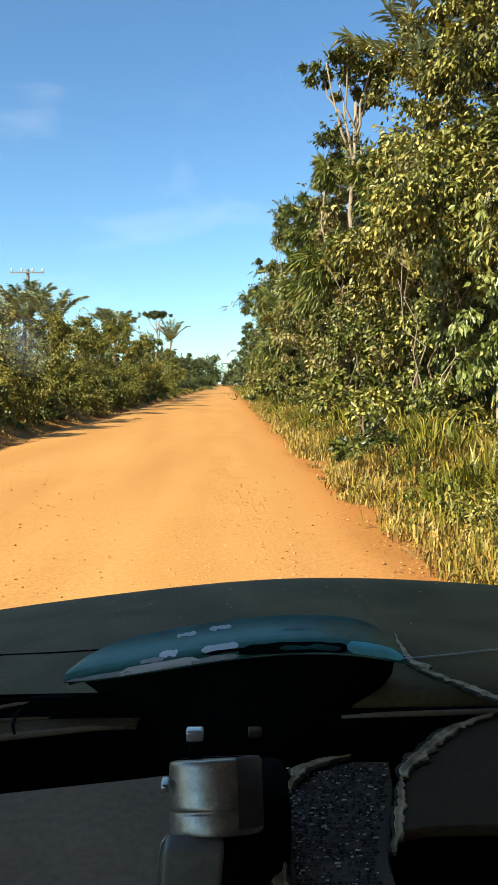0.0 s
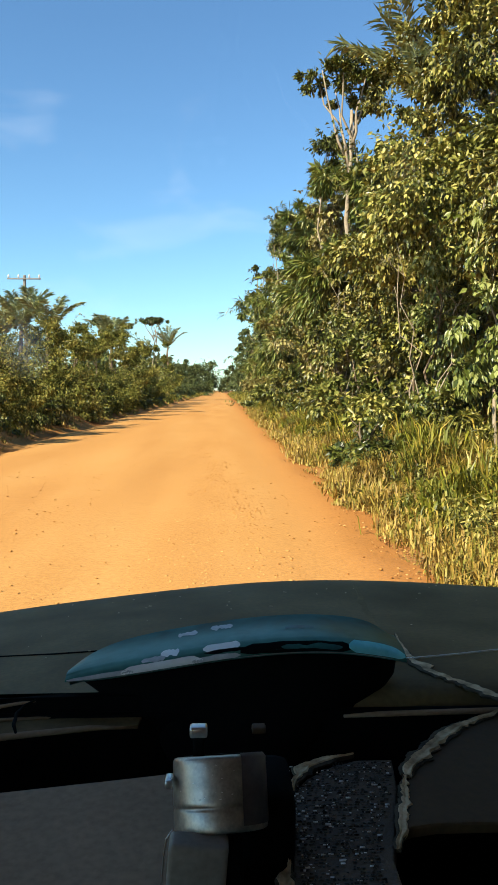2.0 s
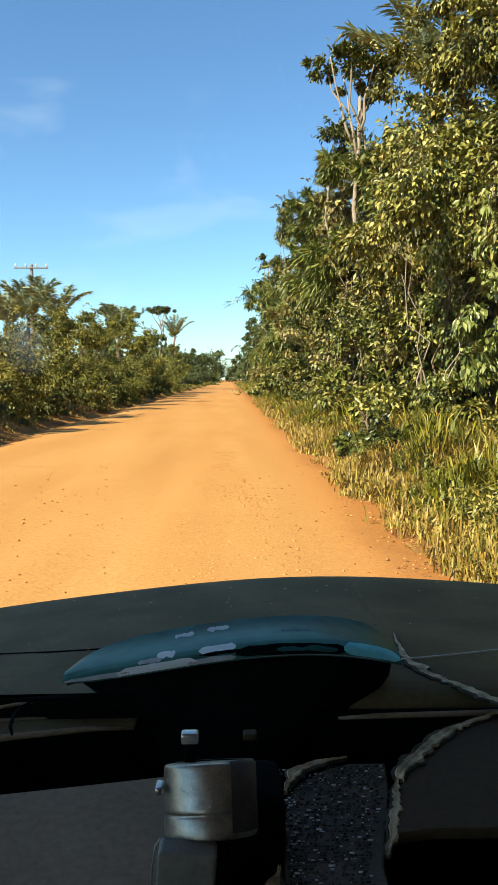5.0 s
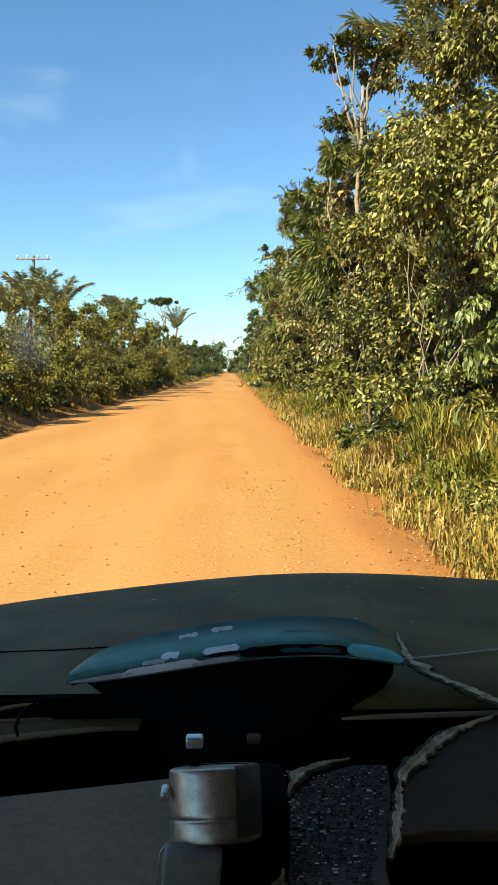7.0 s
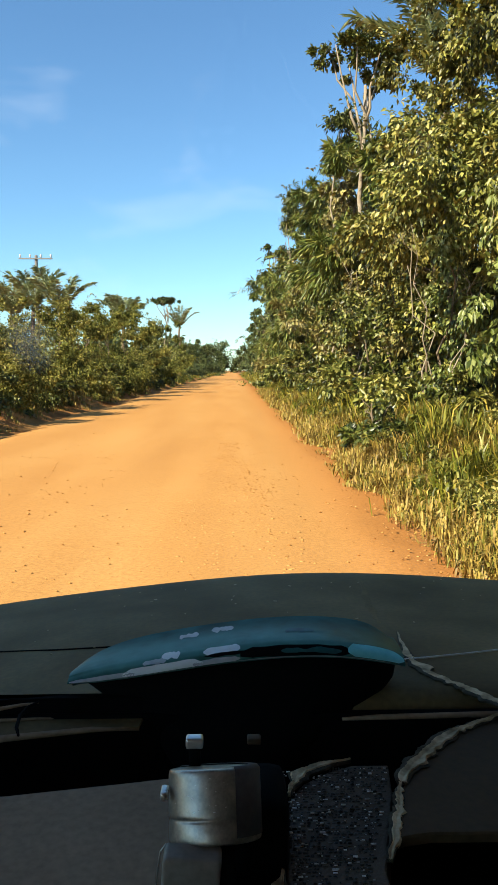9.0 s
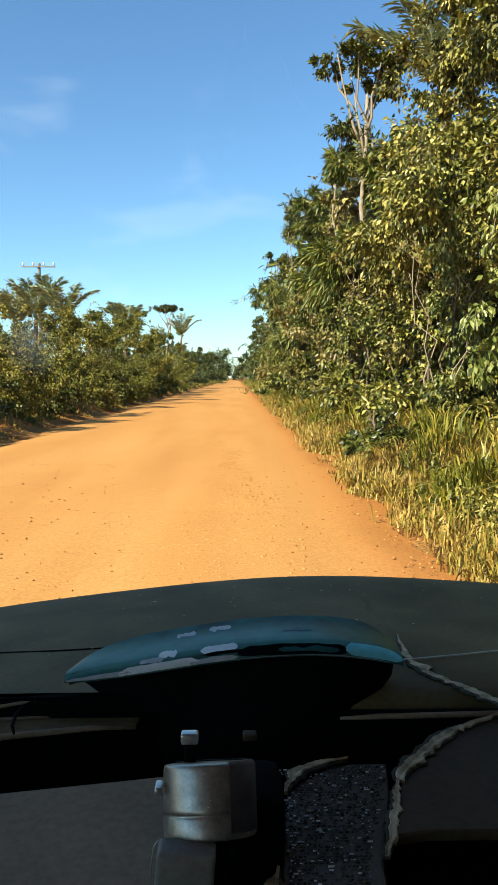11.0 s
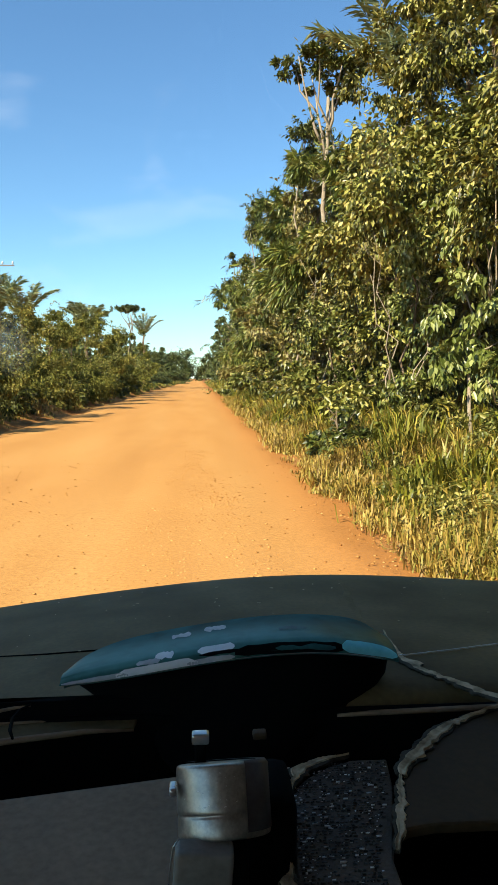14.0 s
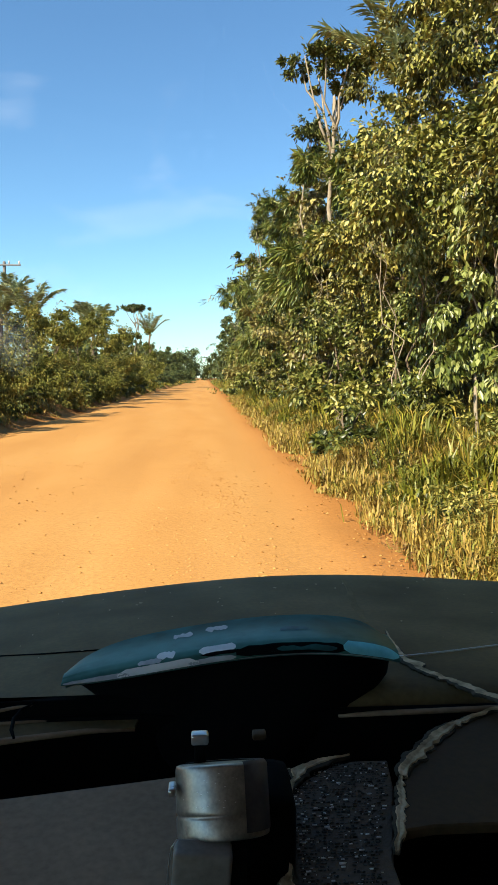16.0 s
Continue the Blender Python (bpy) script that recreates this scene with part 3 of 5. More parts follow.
def make_car():
    car = thing("car", (CAR_X, 0, 0), "dark car with a cracked black dashboard parked on the earth road", "car")
    off = Matrix.Translation((-CAR_X, 0, 0))

    def own(name, bm, material, parent=car, label="", smooth=True):
        bmesh.ops.transform(bm, matrix=off, verts=bm.verts)
        return part(name, bm, material, parent, label, smooth)

    def under(name, bm, material, parent, label="", smooth=True):
        bmesh.ops.transform(bm, matrix=off, verts=bm.verts)
        return part(name, bm, material, parent, label, smooth)

    # the dashboard's far shelf, from the channel to the crest and down behind it
    bm = bmesh.new()
    xs = [-0.62 + 0.02 * i for i in range(72)]
    ys = [0.236, 0.239, 0.243, 0.25, 0.262, 0.274] + [0.28 + 0.012 * i for i in range(14)] + [0.45, 0.456, 0.463, 0.472, 0.484, 0.50, 0.53]
    rows = []
    for j, y in enumerate(ys):
        rows.append([bm.verts.new((x, y, dash_height(x, y) + 0.0012 * math.sin(x * 23) * math.sin(y * 31) - (0.004, 0.0012, 0, 0)[min(j, 3)])) for x in xs])
    rows.insert(0, [bm.verts.new((x, 0.236, 1.07)) for x in xs])
    rows.append([bm.verts.new((x, 0.56, 0.95)) for x in xs])
    for a, b in zip(rows, rows[1:]):
        for i in range(len(xs) - 1):
            bm.faces.new((a[i], a[i + 1], b[i + 1], b[i]))
    dash = own("dashboard", bm, VINYL, car, "dusty black vinyl dashboard with torn cracks")
    # floor and back wall of the channel; recess shade is put into their black
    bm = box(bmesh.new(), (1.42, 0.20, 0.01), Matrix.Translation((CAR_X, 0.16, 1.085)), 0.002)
    under("channel", bm, VINYL_DEEP, dash, "recessed channel across the dashboard, coloured black for its shade")
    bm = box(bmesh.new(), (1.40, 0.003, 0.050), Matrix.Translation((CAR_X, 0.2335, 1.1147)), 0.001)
    under("channel_wall", bm, VINYL_DEEP, dash, "back wall of the channel, coloured black for its shade")
    def on(x, y, up=0.0):
        return (x, y, dash_height(x, y) + 0.0012 * math.sin(x * 23) * math.sin(y * 31) + up)

    # moulded ribs above the channel on both sides
    bm = bmesh.new()
    tube(bm, [(-0.30, 0.196, 1.1385), (-0.12, 0.2095, 1.139), (-0.0725, 0.2186, 1.139), (-0.045, 0.2242, 1.139), (-0.030, 0.2268, 1.1375)], [0.0011, 0.0011, 0.0011, 0.0008, 0.0004])
    under("rib", bm, VINYL_GREY, dash, "dusty moulded rib")
    bm = bmesh.new()
    tube(bm, [(-0.30, 0.2130, 1.1388), (-0.10, 0.2275, 1.139), (-0.0763, 0.2307, 1.139), (-0.040, 0.2345, 1.1385)], [0.0006, 0.0006, 0.0006, 0.0003])
    under("rib", bm, VINYL_GREY, dash, "dusty moulded rib")
    bm = bmesh.new()
    tube(bm, [(0.0375, 0.2298, 1.1388), (0.05, 0.2305, 1.139), (0.09, 0.2319, 1.139), (0.30, 0.238, 1.139)], [0.0005, 0.0009, 0.0010, 0.0010])
    under("rib", bm, VINYL_GREY, dash, "dusty moulded rib")
    bm = bmesh.new()
    tube(bm, [(-0.0632, 0.2293, 1.1462), (-0.0658, 0.2253, 1.1462), (-0.0666, 0.2194, 1.1462), (-0.0654, 0.2119, 1.1462), (-0.0634, 0.207, 1.1462)], [0.0003, 0.0005, 0.0006, 0.0006, 0.0004])
    under("clip", bm, MATT_BLACK, dash, "small bent black clip")
    bm = bmesh.new()
    tube(bm, [(-0.1064, 0.2173, 1.1456), (-0.0745, 0.2256, 1.1456), (-0.0681, 0.2283, 1.1456), (-0.0633, 0.2294, 1.1456)], [0.0006, 0.0006, 0.0005, 0.0002])
    under("rib", bm, VINYL_GREY, dash, "dusty moulded rib")
    # seam beads
    bm = bmesh.new()
    tube(bm, [on(-0.1396, 0.3430, 0.0002), on(-0.1078, 0.3287, 0.0002), on(-0.0791, 0.3183, 0.0002), on(-0.0529, 0.3133, 0.0002)], [0.0004] * 4)
    under("seam", bm, VINYL_DEEP, dash, "faint dark seam")
    bm = bmesh.new()
    tube(bm, [on(0.0616, 0.2706, 0.0008), on(0.0668, 0.2721, 0.0008), on(0.0784, 0.2753, 0.0008), on(0.0939, 0.2810, 0.0008), on(0.1111, 0.2886, 0.0008), on(0.1461, 0.3030, 0.0008)], [0.00035] * 6)
    under("seam", bm, PALE_SEAM, dash, "thin bright seam")
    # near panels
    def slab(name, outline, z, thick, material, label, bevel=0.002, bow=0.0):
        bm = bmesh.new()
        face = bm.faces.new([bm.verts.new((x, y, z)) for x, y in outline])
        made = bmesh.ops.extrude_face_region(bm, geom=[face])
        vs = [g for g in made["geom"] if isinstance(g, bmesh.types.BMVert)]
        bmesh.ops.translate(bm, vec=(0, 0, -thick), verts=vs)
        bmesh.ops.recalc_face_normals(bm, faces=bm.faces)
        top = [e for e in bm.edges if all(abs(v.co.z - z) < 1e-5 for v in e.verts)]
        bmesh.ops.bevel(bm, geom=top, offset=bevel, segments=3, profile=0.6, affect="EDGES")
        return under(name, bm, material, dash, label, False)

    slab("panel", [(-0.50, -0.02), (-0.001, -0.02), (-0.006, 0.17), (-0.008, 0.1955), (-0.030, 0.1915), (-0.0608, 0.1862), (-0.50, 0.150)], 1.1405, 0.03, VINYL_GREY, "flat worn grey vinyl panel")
    # black slab laid where a shadow band falls along the dashboard's edge
    slab("shadow_band", [(-0.3, 0.2325), (-0.026, 0.2345), (-0.0405, 0.2383), (-0.0576, 0.2374), (-0.0771, 0.2337), (-0.0876, 0.2318), (-0.3, 0.2345)], 1.1448, 0.006, VINYL_DEEP, "black shadow band laid along the dashboard's edge", 0.0004)
    slab("ledge", [(-0.30, 0.196), (-0.12, 0.2095), (-0.0725, 0.2186), (-0.045, 0.2242), (-0.030, 0.2268), (-0.029, 0.2342), (-0.05, 0.2338), (-0.10, 0.2335), (-0.30, 0.2330)], 1.1386, 0.0008, VINYL, "narrow dusty ledge above the channel", 0.0004)
    weave = slab("weave_panel", [(0.0120, 0.02), (0.0130, 0.150), (0.0165, 0.1865), (0.021, 0.193), (0.028, 0.1985), (0.036, 0.2022), (0.047, 0.2022), (0.045, 0.187), (0.037, 0.157), (0.0345, 0.02)], 1.1385, 0.03, CLOTH, "bare woven black backing where the vinyl is gone", 0.001)
    slab("panel", [(0.0385, 0.1622), (0.0405, 0.1650), (0.0435, 0.1667), (0.0503, 0.1680), (0.064, 0.1680), (0.30, 0.165), (0.3017, 0.240), (0.0901, 0.2275), (0.0781, 0.2210), (0.0715, 0.2172), (0.0622, 0.2080), (0.0547, 0.1990), (0.0483, 0.1890), (0.0467, 0.1840), (0.0427, 0.1720)], 1.1400, 0.0026, VINYL_SMOOTH, "smooth black vinyl panel with a torn edge", 0.0012)
    # threads of the weave, raised in rows, with their glints painted as pale specks
    rng = np.random.default_rng(21)
    bm = bmesh.new()
    y = 0.130
    while y < 0.201:
        x = 0.0148 + max(0, y - 0.170) * 0.10 + max(0, y - 0.186) * 0.8
        while x < 0.0332 + max(0, y - 0.157) * 0.30:
            w = rng.uniform(0.0004, 0.0013)
            if rng.random() < 0.75:
                box(bm, (w, 0.0005, 0.0005), Matrix.Translation((x + w / 2, y + rng.normal(0, 0.00005), 1.1385 + rng.uniform(-0.0002, 0.0001))))
            x += w + 0.0004
        y += 0.00115
    under("weave_relief", bm, THREAD, weave, "fine raised black threads")["kind"] = "stuff"
    bm = bmesh.new()
    for _ in range(300):
        row = 0.1465 + 0.00115 * rng.integers(0, 47)
        xx = 0.0152 + 0.027 * rng.random() + max(0, row - 0.186) * 0.8
        if rng.random() < 0.18:
            xx = 0.0150 + 0.004 * rng.random()
        s = 0.00011 + 0.00026 * rng.random() ** 3
        if xx > 0.0338 + max(0, row - 0.157) * 0.30:
            continue
        box(bm, (s * rng.uniform(1.5, 4.5), s, s), Matrix.Translation((xx, row + rng.normal(0, 0.00012), 1.1389)))
    under("glint_specks", bm, GLINT, weave, "pale specks set as glints on the weave")["kind"] = "stuff"

    # torn, curled edges of the vinyl skin: ragged ribbons that stand proud
    def ribbon(points, widths, seed, lift=0.0006, material=TORN, layers=2):
        """A broad dull underside with a narrower pale curl along it."""
        for scale, shift, up, mat in ((0.80, 0.0, 0.55, TORN_DARK), (0.60, 0.20, 1.0, material))[2 - layers:]:
            r = np.random.default_rng(seed)
            bm = bmesh.new()
            pts = []
            for (a, b), (wa, wb) in zip(zip(points, points[1:]), zip(widths, widths[1:])):
                for i in range(12):
                    pts.append((Vector(a).lerp(Vector(b), i / 12), wa + (wb - wa) * i / 12))
            pts.append((Vector(points[-1]), widths[-1]))
            n = len(pts)
            soft = np.array((1, 2, 3, 2, 1)) / 9
            left, right, high = (np.convolve(r.random(n + 4) ** 1.5, soft, "valid") + 0.10 * r.random(n) for _ in range(3))
            prev = None
            for i, (p, w) in enumerate(pts):
                q = pts[min(i + 3, n - 1)][0] - pts[max(i - 3, 0)][0]
                s = Vector((-q.y, q.x, 0)).normalized()
                base = p + s * (shift * w * (right[i] - left[i] + 0.3))
                l, g, z = w * scale * (0.08 + 0.95 * left[i]), w * scale * (0.08 + 0.95 * right[i]), lift * up * (0.5 + high[i])
                prof = [base - s * l, base - s * l * 0.6 + Vector((0, 0, z)), base + Vector((0, 0, z * 0.5)), base + s * g * 0.7 + Vector((0, 0, z * 1.1)), base + s * g, base + s * g * 0.9 - Vector((0, 0, 0.0008)), base - s * l * 0.9 - Vector((0, 0, 0.0008))]
                ring = [bm.verts.new(v) for v in prof]
                if prev:
                    for k in range(7):
                        bm.faces.new((prev[k], prev[(k + 1) % 7], ring[(k + 1) % 7], ring[k]))
                else:
                    bm.faces.new(ring[::-1])
                prev = ring
            bm.faces.new(prev)
            under("torn_edge", bm, mat, dash, "curled grey torn vinyl edge", False)


    ribbon([on(0.0759, 0.3179, 0.0008), on(0.0729, 0.2988, 0.0008), on(0.0712, 0.2760, 0.0008), on(0.0724, 0.2609, 0.0008), on(0.0759, 0.2510, 0.0008), on(0.0807, 0.2433, 0.0008), on(0.0856, 0.2341, 0.0008), on(0.0893, 0.2277, 0.0008), on(0.0978, 0.2133, 0.0008)], [0.0006, 0.0026, 0.0060, 0.0074, 0.0054, 0.0054, 0.0064, 0.0066, 0.007], 1, 0.0004)
    ribbon([on(0.0789, 0.4348, 0.0002), on(0.0761, 0.3987, 0.0002), on(0.0727, 0.3614, 0.0002), on(0.0716, 0.3375, 0.0002)], [0.004, 0.007, 0.006, 0.002], 2, 0.0001, STAIN, 1)
    ribbon([(0.1218, 0.235, 1.1405), (0.0902, 0.2280, 1.1405), (0.0782, 0.2216, 1.1405), (0.0716, 0.2179, 1.1405), (0.0619, 0.2089, 1.1405), (0.0545, 0.2002, 1.1405), (0.0479, 0.1899, 1.1405)], [0.0028, 0.0028, 0.0040, 0.0048, 0.0068, 0.0070, 0.0044], 3, 0.0008)
    ribbon([(0.0477, 0.1899, 1.1400), (0.0464, 0.1850, 1.1400), (0.0448, 0.1790, 1.1400), (0.0423, 0.1718, 1.1400), (0.0382, 0.1592, 1.1395)], [0.0014, 0.0030, 0.0036, 0.0044, 0.0016], 4, 0.0006)
    ribbon([(0.0165, 0.1860, 1.1395), (0.0195, 0.1950, 1.1395), (0.0265, 0.2005, 1.1395), (0.0360, 0.2035, 1.1392)], [0.0014, 0.0056, 0.0044, 0.0006], 5, 0.0007)
    ribbon([(0.0098, 0.1350, 1.1395), (0.0115, 0.1490, 1.1395), (0.0128, 0.1560, 1.1393)], [0.005, 0.005, 0.001], 6, 0.0008)

    # dust specks on the vinyl
    bm = bmesh.new()
    for _ in range(46):
        xx, yy = rng.uniform(-0.10, 0.15), rng.uniform(0.27, 0.44)
        if not (abs(xx) < 0.06 and yy < 0.32):
            w = rng.uniform(0.0002, 0.0008)
            box(bm, (w * rng.uniform(0.8, 3), w, 0.0002), Matrix.Translation((xx, yy, dash_height(xx, yy) + 0.0012)) @ pose(0, 0, 0, 0, 0, 360 * rng.random()))
    under("dust_flecks", bm, TORN, dash, "pale flecks of dust")["kind"] = "stuff"

    # windscreen, then the unseen roof and plain shell added to close and shade the cabin
    lean = math.atan2(0.50, 0.42)
    mid, length = Vector((CAR_X, 0.495, 1.185)), math.hypot(0.50, 0.42)
    bm = box(bmesh.new(), (1.34, length, 0.005), Matrix.Translation(mid) @ pose(0, 0, 0, -math.degrees(lean)))
    glass = own("windscreen", bm, GLASS, car, "clear raked windscreen", False)
    glass.visible_shadow = False
    bm = bmesh.new()
    bmesh.ops.create_circle(bm, cap_ends=True, segments=40, radius=0.026)
    film = part("smudge", bm, SMUDGE, glass, "greasy smudge on the glass", False)
    film.matrix_basis = Matrix.Translation((-0.1166 - CAR_X, 0.4195, 1.2712)) @ pose(0, 0, 0, -math.degrees(lean))
    film.visible_shadow = False
    bm = bmesh.new()
    roof = [(0.285, 1.435), (0.05, 1.475), (-0.45, 1.51), (-1.5, 1.51), (-2.05, 1.48)]
    for y, z in roof:
        for x in (-0.72, -0.4, 0, 0.4, 0.72):
            bm.verts.new((CAR_X + x, y, z - 0.03 * x * x))
    bm.verts.ensure_lookup_table()
    for i in range(4):
        for k in range(4):
            bm.faces.new((bm.verts[5 * i + k], bm.verts[5 * i + k + 1], bm.verts[5 * i + k + 6], bm.verts[5 * i + k + 5]))
    bmesh.ops.solidify(bm, geom=bm.faces[:], thickness=0.03)
    own("roof", bm, LINER, car, "roof with a grey liner")
    for s in (-1, 1):
        # lower side, then the pillars that leave the window openings free
        for name, outline in (("side_panel", [(-2.05, 0.32), (1.25, 0.32), (1.25, 0.80), (0.72, 0.97), (-2.05, 0.97)]),
                              ("front_pillar", [(0.72, 0.97), (0.78, 0.97), (0.285, 1.43), (0.22, 1.43)]),
                              ("door_pillar", [(-0.78, 0.97), (-0.66, 0.97), (-0.68, 1.47), (-0.78, 1.47)]),
                              ("rear_pillar", [(-2.05, 0.97), (-1.65, 0.97), (-1.80, 1.46), (-2.05, 1.46)])):
            bm = bmesh.new()
            a = [bm.verts.new((CAR_X + s * 0.68, y, z)) for y, z in outline]
            b = [bm.verts.new((CAR_X + s * 0.72, y, z)) for y, z in outline]
            k = len(outline)
            bm.faces.new(a)
            bm.faces.new(b[::-1])
            for i in range(k):
                bm.faces.new((a[i], b[i], b[(i + 1) % k], a[(i + 1) % k]))
            bmesh.ops.recalc_face_normals(bm, faces=bm.faces)
            own(name, bm, PAINT, car, "plain dark panel added to close the cabin", False)
    # unseen blank wall added across the right windows to keep light off the collar
    bm = box(bmesh.new(), (0.02, 2.2, 0.47), Matrix.Translation((CAR_X + 0.70, -0.74, 1.205)), 0.005)
    own("side_panel", bm, PAINT, car, "plain dark panel added to close the cabin", False)
    bm = box(bmesh.new(), (1.36, 0.04, 1.15), Matrix.Translation((CAR_X, -2.03, 0.895)), 0.01)
    own("rear_panel", bm, PAINT, car)
    bm = box(bmesh.new(), (1.36, 3.2, 0.04), Matrix.Translation((CAR_X, -0.40, 0.34)), 0.01)
    own("floor_pan", bm, LINER, car)
    bm = bmesh.new()
    bon = [(0.72, 0.985), (0.95, 0.90), (1.15, 0.83), (1.24, 0.77), (1.26, 0.60), (1.26, 0.34)]
    for i, (y, z) in enumerate(bon):
        for x in (-0.68, -0.4, 0, 0.4, 0.68):
            bm.verts.new((CAR_X + x, y, z - 0.05 * x * x))
    bm.verts.ensure_lookup_table()
    for i in range(len(bon) - 1):
        for k in range(4):
            q = [bm.verts[5 * i + k], bm.verts[5 * i + k + 1], bm.verts[5 * i + k + 6], bm.verts[5 * i + k + 5]]
            bm.faces.new(q[::-1])
    made = bmesh.ops.solidify(bm, geom=bm.faces[:], thickness=0.015)
    own("bonnet", bm, PAINT, car)
    for x in (-0.60, 0.60):
        for y in (-1.45, 0.85):
            bm = lathe(bmesh.new(), [(0.19, -0.085), (0.27, -0.09), (0.295, -0.07), (0.30, 0), (0.295, 0.07), (0.27, 0.09), (0.19, 0.085)], 32, Matrix.Translation((CAR_X + x * 1.02, y, 0.295)) @ pose(0, 0, 0, 0, 90))
            wheel = own("wheel", bm, RUBBER, car)
            bm = lathe(bmesh.new(), [(0.03, -0.092), (0.17, -0.088), (0.189, -0.08), (0.189, 0.08), (0.17, 0.088), (0.03, 0.092)], 24, Matrix.Translation((CAR_X + x * 1.02, y, 0.295)) @ pose(0, 0, 0, 0, 90))
            own("rim", bm, CHROME, wheel)


def make_clamp():
    """The phone mount: its suction cup, a black stem, a scuffed grey turning collar, and the lower end of its arm."""
    foot_at = Vector((0.0072, 0.166, 1.0900))
    clamp = thing("phone_mount", foot_at, "black suction-cup phone mount with a scuffed grey collar on the dashboard", "phone mount")
    back = Matrix.Translation(-foot_at)

    def own(name, bm, material, label="", parent=clamp, smooth=True):
        bmesh.ops.transform(bm, matrix=back, verts=bm.verts)
        return part(name, bm, material, parent, label, smooth)

    # stem that comes from the foot towards the lens
    bm = bmesh.new()
    box(bm, (0.0145, 0.022, 0.064), Matrix.Translation((0.0072, 0.168, 1.1220)), 0.004)
    box(bm, (0.030, 0.040, 0.006), Matrix.Translation((0.0072, 0.166, 1.0930)), 0.002)
    own("stem", bm, MATT_BLACK, "matt black stem")
    ring = Matrix.Translation((-0.0030, 0.1545, 1.1508)) @ pose(0, 0, 0, -27, -2, 0) @ Matrix.Translation((0, 0, -0.0010)) @ Matrix.Diagonal((0.955, 0.955, 1, 1))
    collar = own("collar", lathe(bmesh.new(), [(0.0104, -0.0010), (0.0108, -0.0008), (0.01095, -0.0005), (0.0110, 0.0002), (0.0110, 0.0030), (0.0109, 0.0035), (0.0107, 0.0038), (0.0109, 0.0041), (0.0111, 0.0044), (0.0111, 0.0050), (0.0111, 0.0126), (0.0110, 0.0134), (0.0108, 0.0139), (0.0100, 0.0141), (0.004, 0.0141)], 64, ring), KNOB_GREY, "scuffed grey turning collar")
    # dark half shell over the collar stands in for its shaded side
    bm = bmesh.new()
    prof = [(0.0104, 0.0000), (0.01125, 0.0003), (0.01125, 0.0136), (0.0106, 0.0144), (0.0085, 0.0144)]
    cols = [[bm.verts.new(ring @ Vector((r * math.cos(a), r * math.sin(a), z))) for r, z in prof] for a in (math.radians(-62 + 8 * i) for i in range(27))]
    for a, b in zip(cols, cols[1:]):
        for i in range(len(prof) - 1):
            bm.faces.new((a[i], b[i], b[i + 1], a[i + 1]))
    own("shade_shell", bm, COLLAR_SHADE, "half shell darkened for the collar's shaded side", collar)
    rng = np.random.default_rng(33)
    bm = bmesh.new()
    for _ in range(22):
        a, z, w = rng.normal(-0.1, 0.42), rng.uniform(0.0055, 0.0128), rng.uniform(0.00006, 0.00018)
        box(bm, (w * rng.uniform(1, 4), 0.0001, w), ring @ Matrix.Rotation(a, 4, "Z") @ Matrix.Translation((0, -0.01112, z)) @ pose(0, 0, 0, 0, rng.uniform(-40, 40), 0))
    own("worn_flecks", bm, SCUFF_GLINT, "bright worn flecks", collar, False)["kind"] = "stuff"
    bm = box(bmesh.new(), (0.0042, 0.003, 0.0026), Matrix.Translation((-0.0083, 0.1665, 1.1655)), 0.0006)
    own("bolt_head", bm, CHROME, "small steel bolt head")
    bm = box(bmesh.new(), (0.0028, 0.003, 0.0070), Matrix.Translation((-0.0083, 0.1675, 1.1605)), 0.0006)
    own("bolt", bm, MATT_BLACK)
    bm = box(bmesh.new(), (0.0034, 0.003, 0.0016), Matrix.Translation((0.0062, 0.1690, 1.1645)), 0.0005)
    own("bolt_head", bm, VINYL_SMOOTH, "dark bolt head")
    bm = box(bmesh.new(), (0.0018, 0.004, 0.0018), Matrix.Translation((-0.0144, 0.154, 1.1602)), 0.0006)
    own("pin", bm, CHROME)
    bm = box(bmesh.new(), (0.0124, 0.006, 0.052), Matrix.Translation((-0.0095, 0.1435, 1.1275)) @ pose(0, 0, 0, 0, 4.5), 0.0012, 4)
    arm = own("arm", bm, ARM_GREY, "smooth grey clamp arm")
    bm = box(bmesh.new(), (0.0045, 0.006, 0.048), Matrix.Translation((-0.0005, 0.1450, 1.1280)), 0.0015, 3)
    own("arm_edge", bm, MATT_BLACK, "", arm)
    bm = bmesh.new()
    tube(bm, [(-0.0152, 0.1399, 1.1435), (-0.015, 0.1399, 1.1474), (-0.0146, 0.1399, 1.152), (-0.014, 0.1399, 1.156), (-0.0128, 0.1399, 1.1578)], [0.0002] * 4 + [0.0001], 6)
    own("arm_rim", bm, CHROME, "thin bright rim of the arm", arm)

    # wide suction cup: an oval glossy cap with a rounded rim, and a black body that narrows towards the stem
    def rim(u):
        return 1.1588 + 0.00275 * u - 0.00515 * u * u + 0.0039 * u * (1 - u * u)

    PROFILE = [(-0.0020, -0.0014), (-0.0026, -0.0006), (-0.0022, 0.0006), (-0.0006, 0.0020), (0.0018, 0.0029), (0.005, 0.0033), (0.010, 0.0036), (0.016, 0.0037), (0.022, 0.0034), (0.027, 0.0028), (0.030, 0.0015), (0.031, -0.012)]

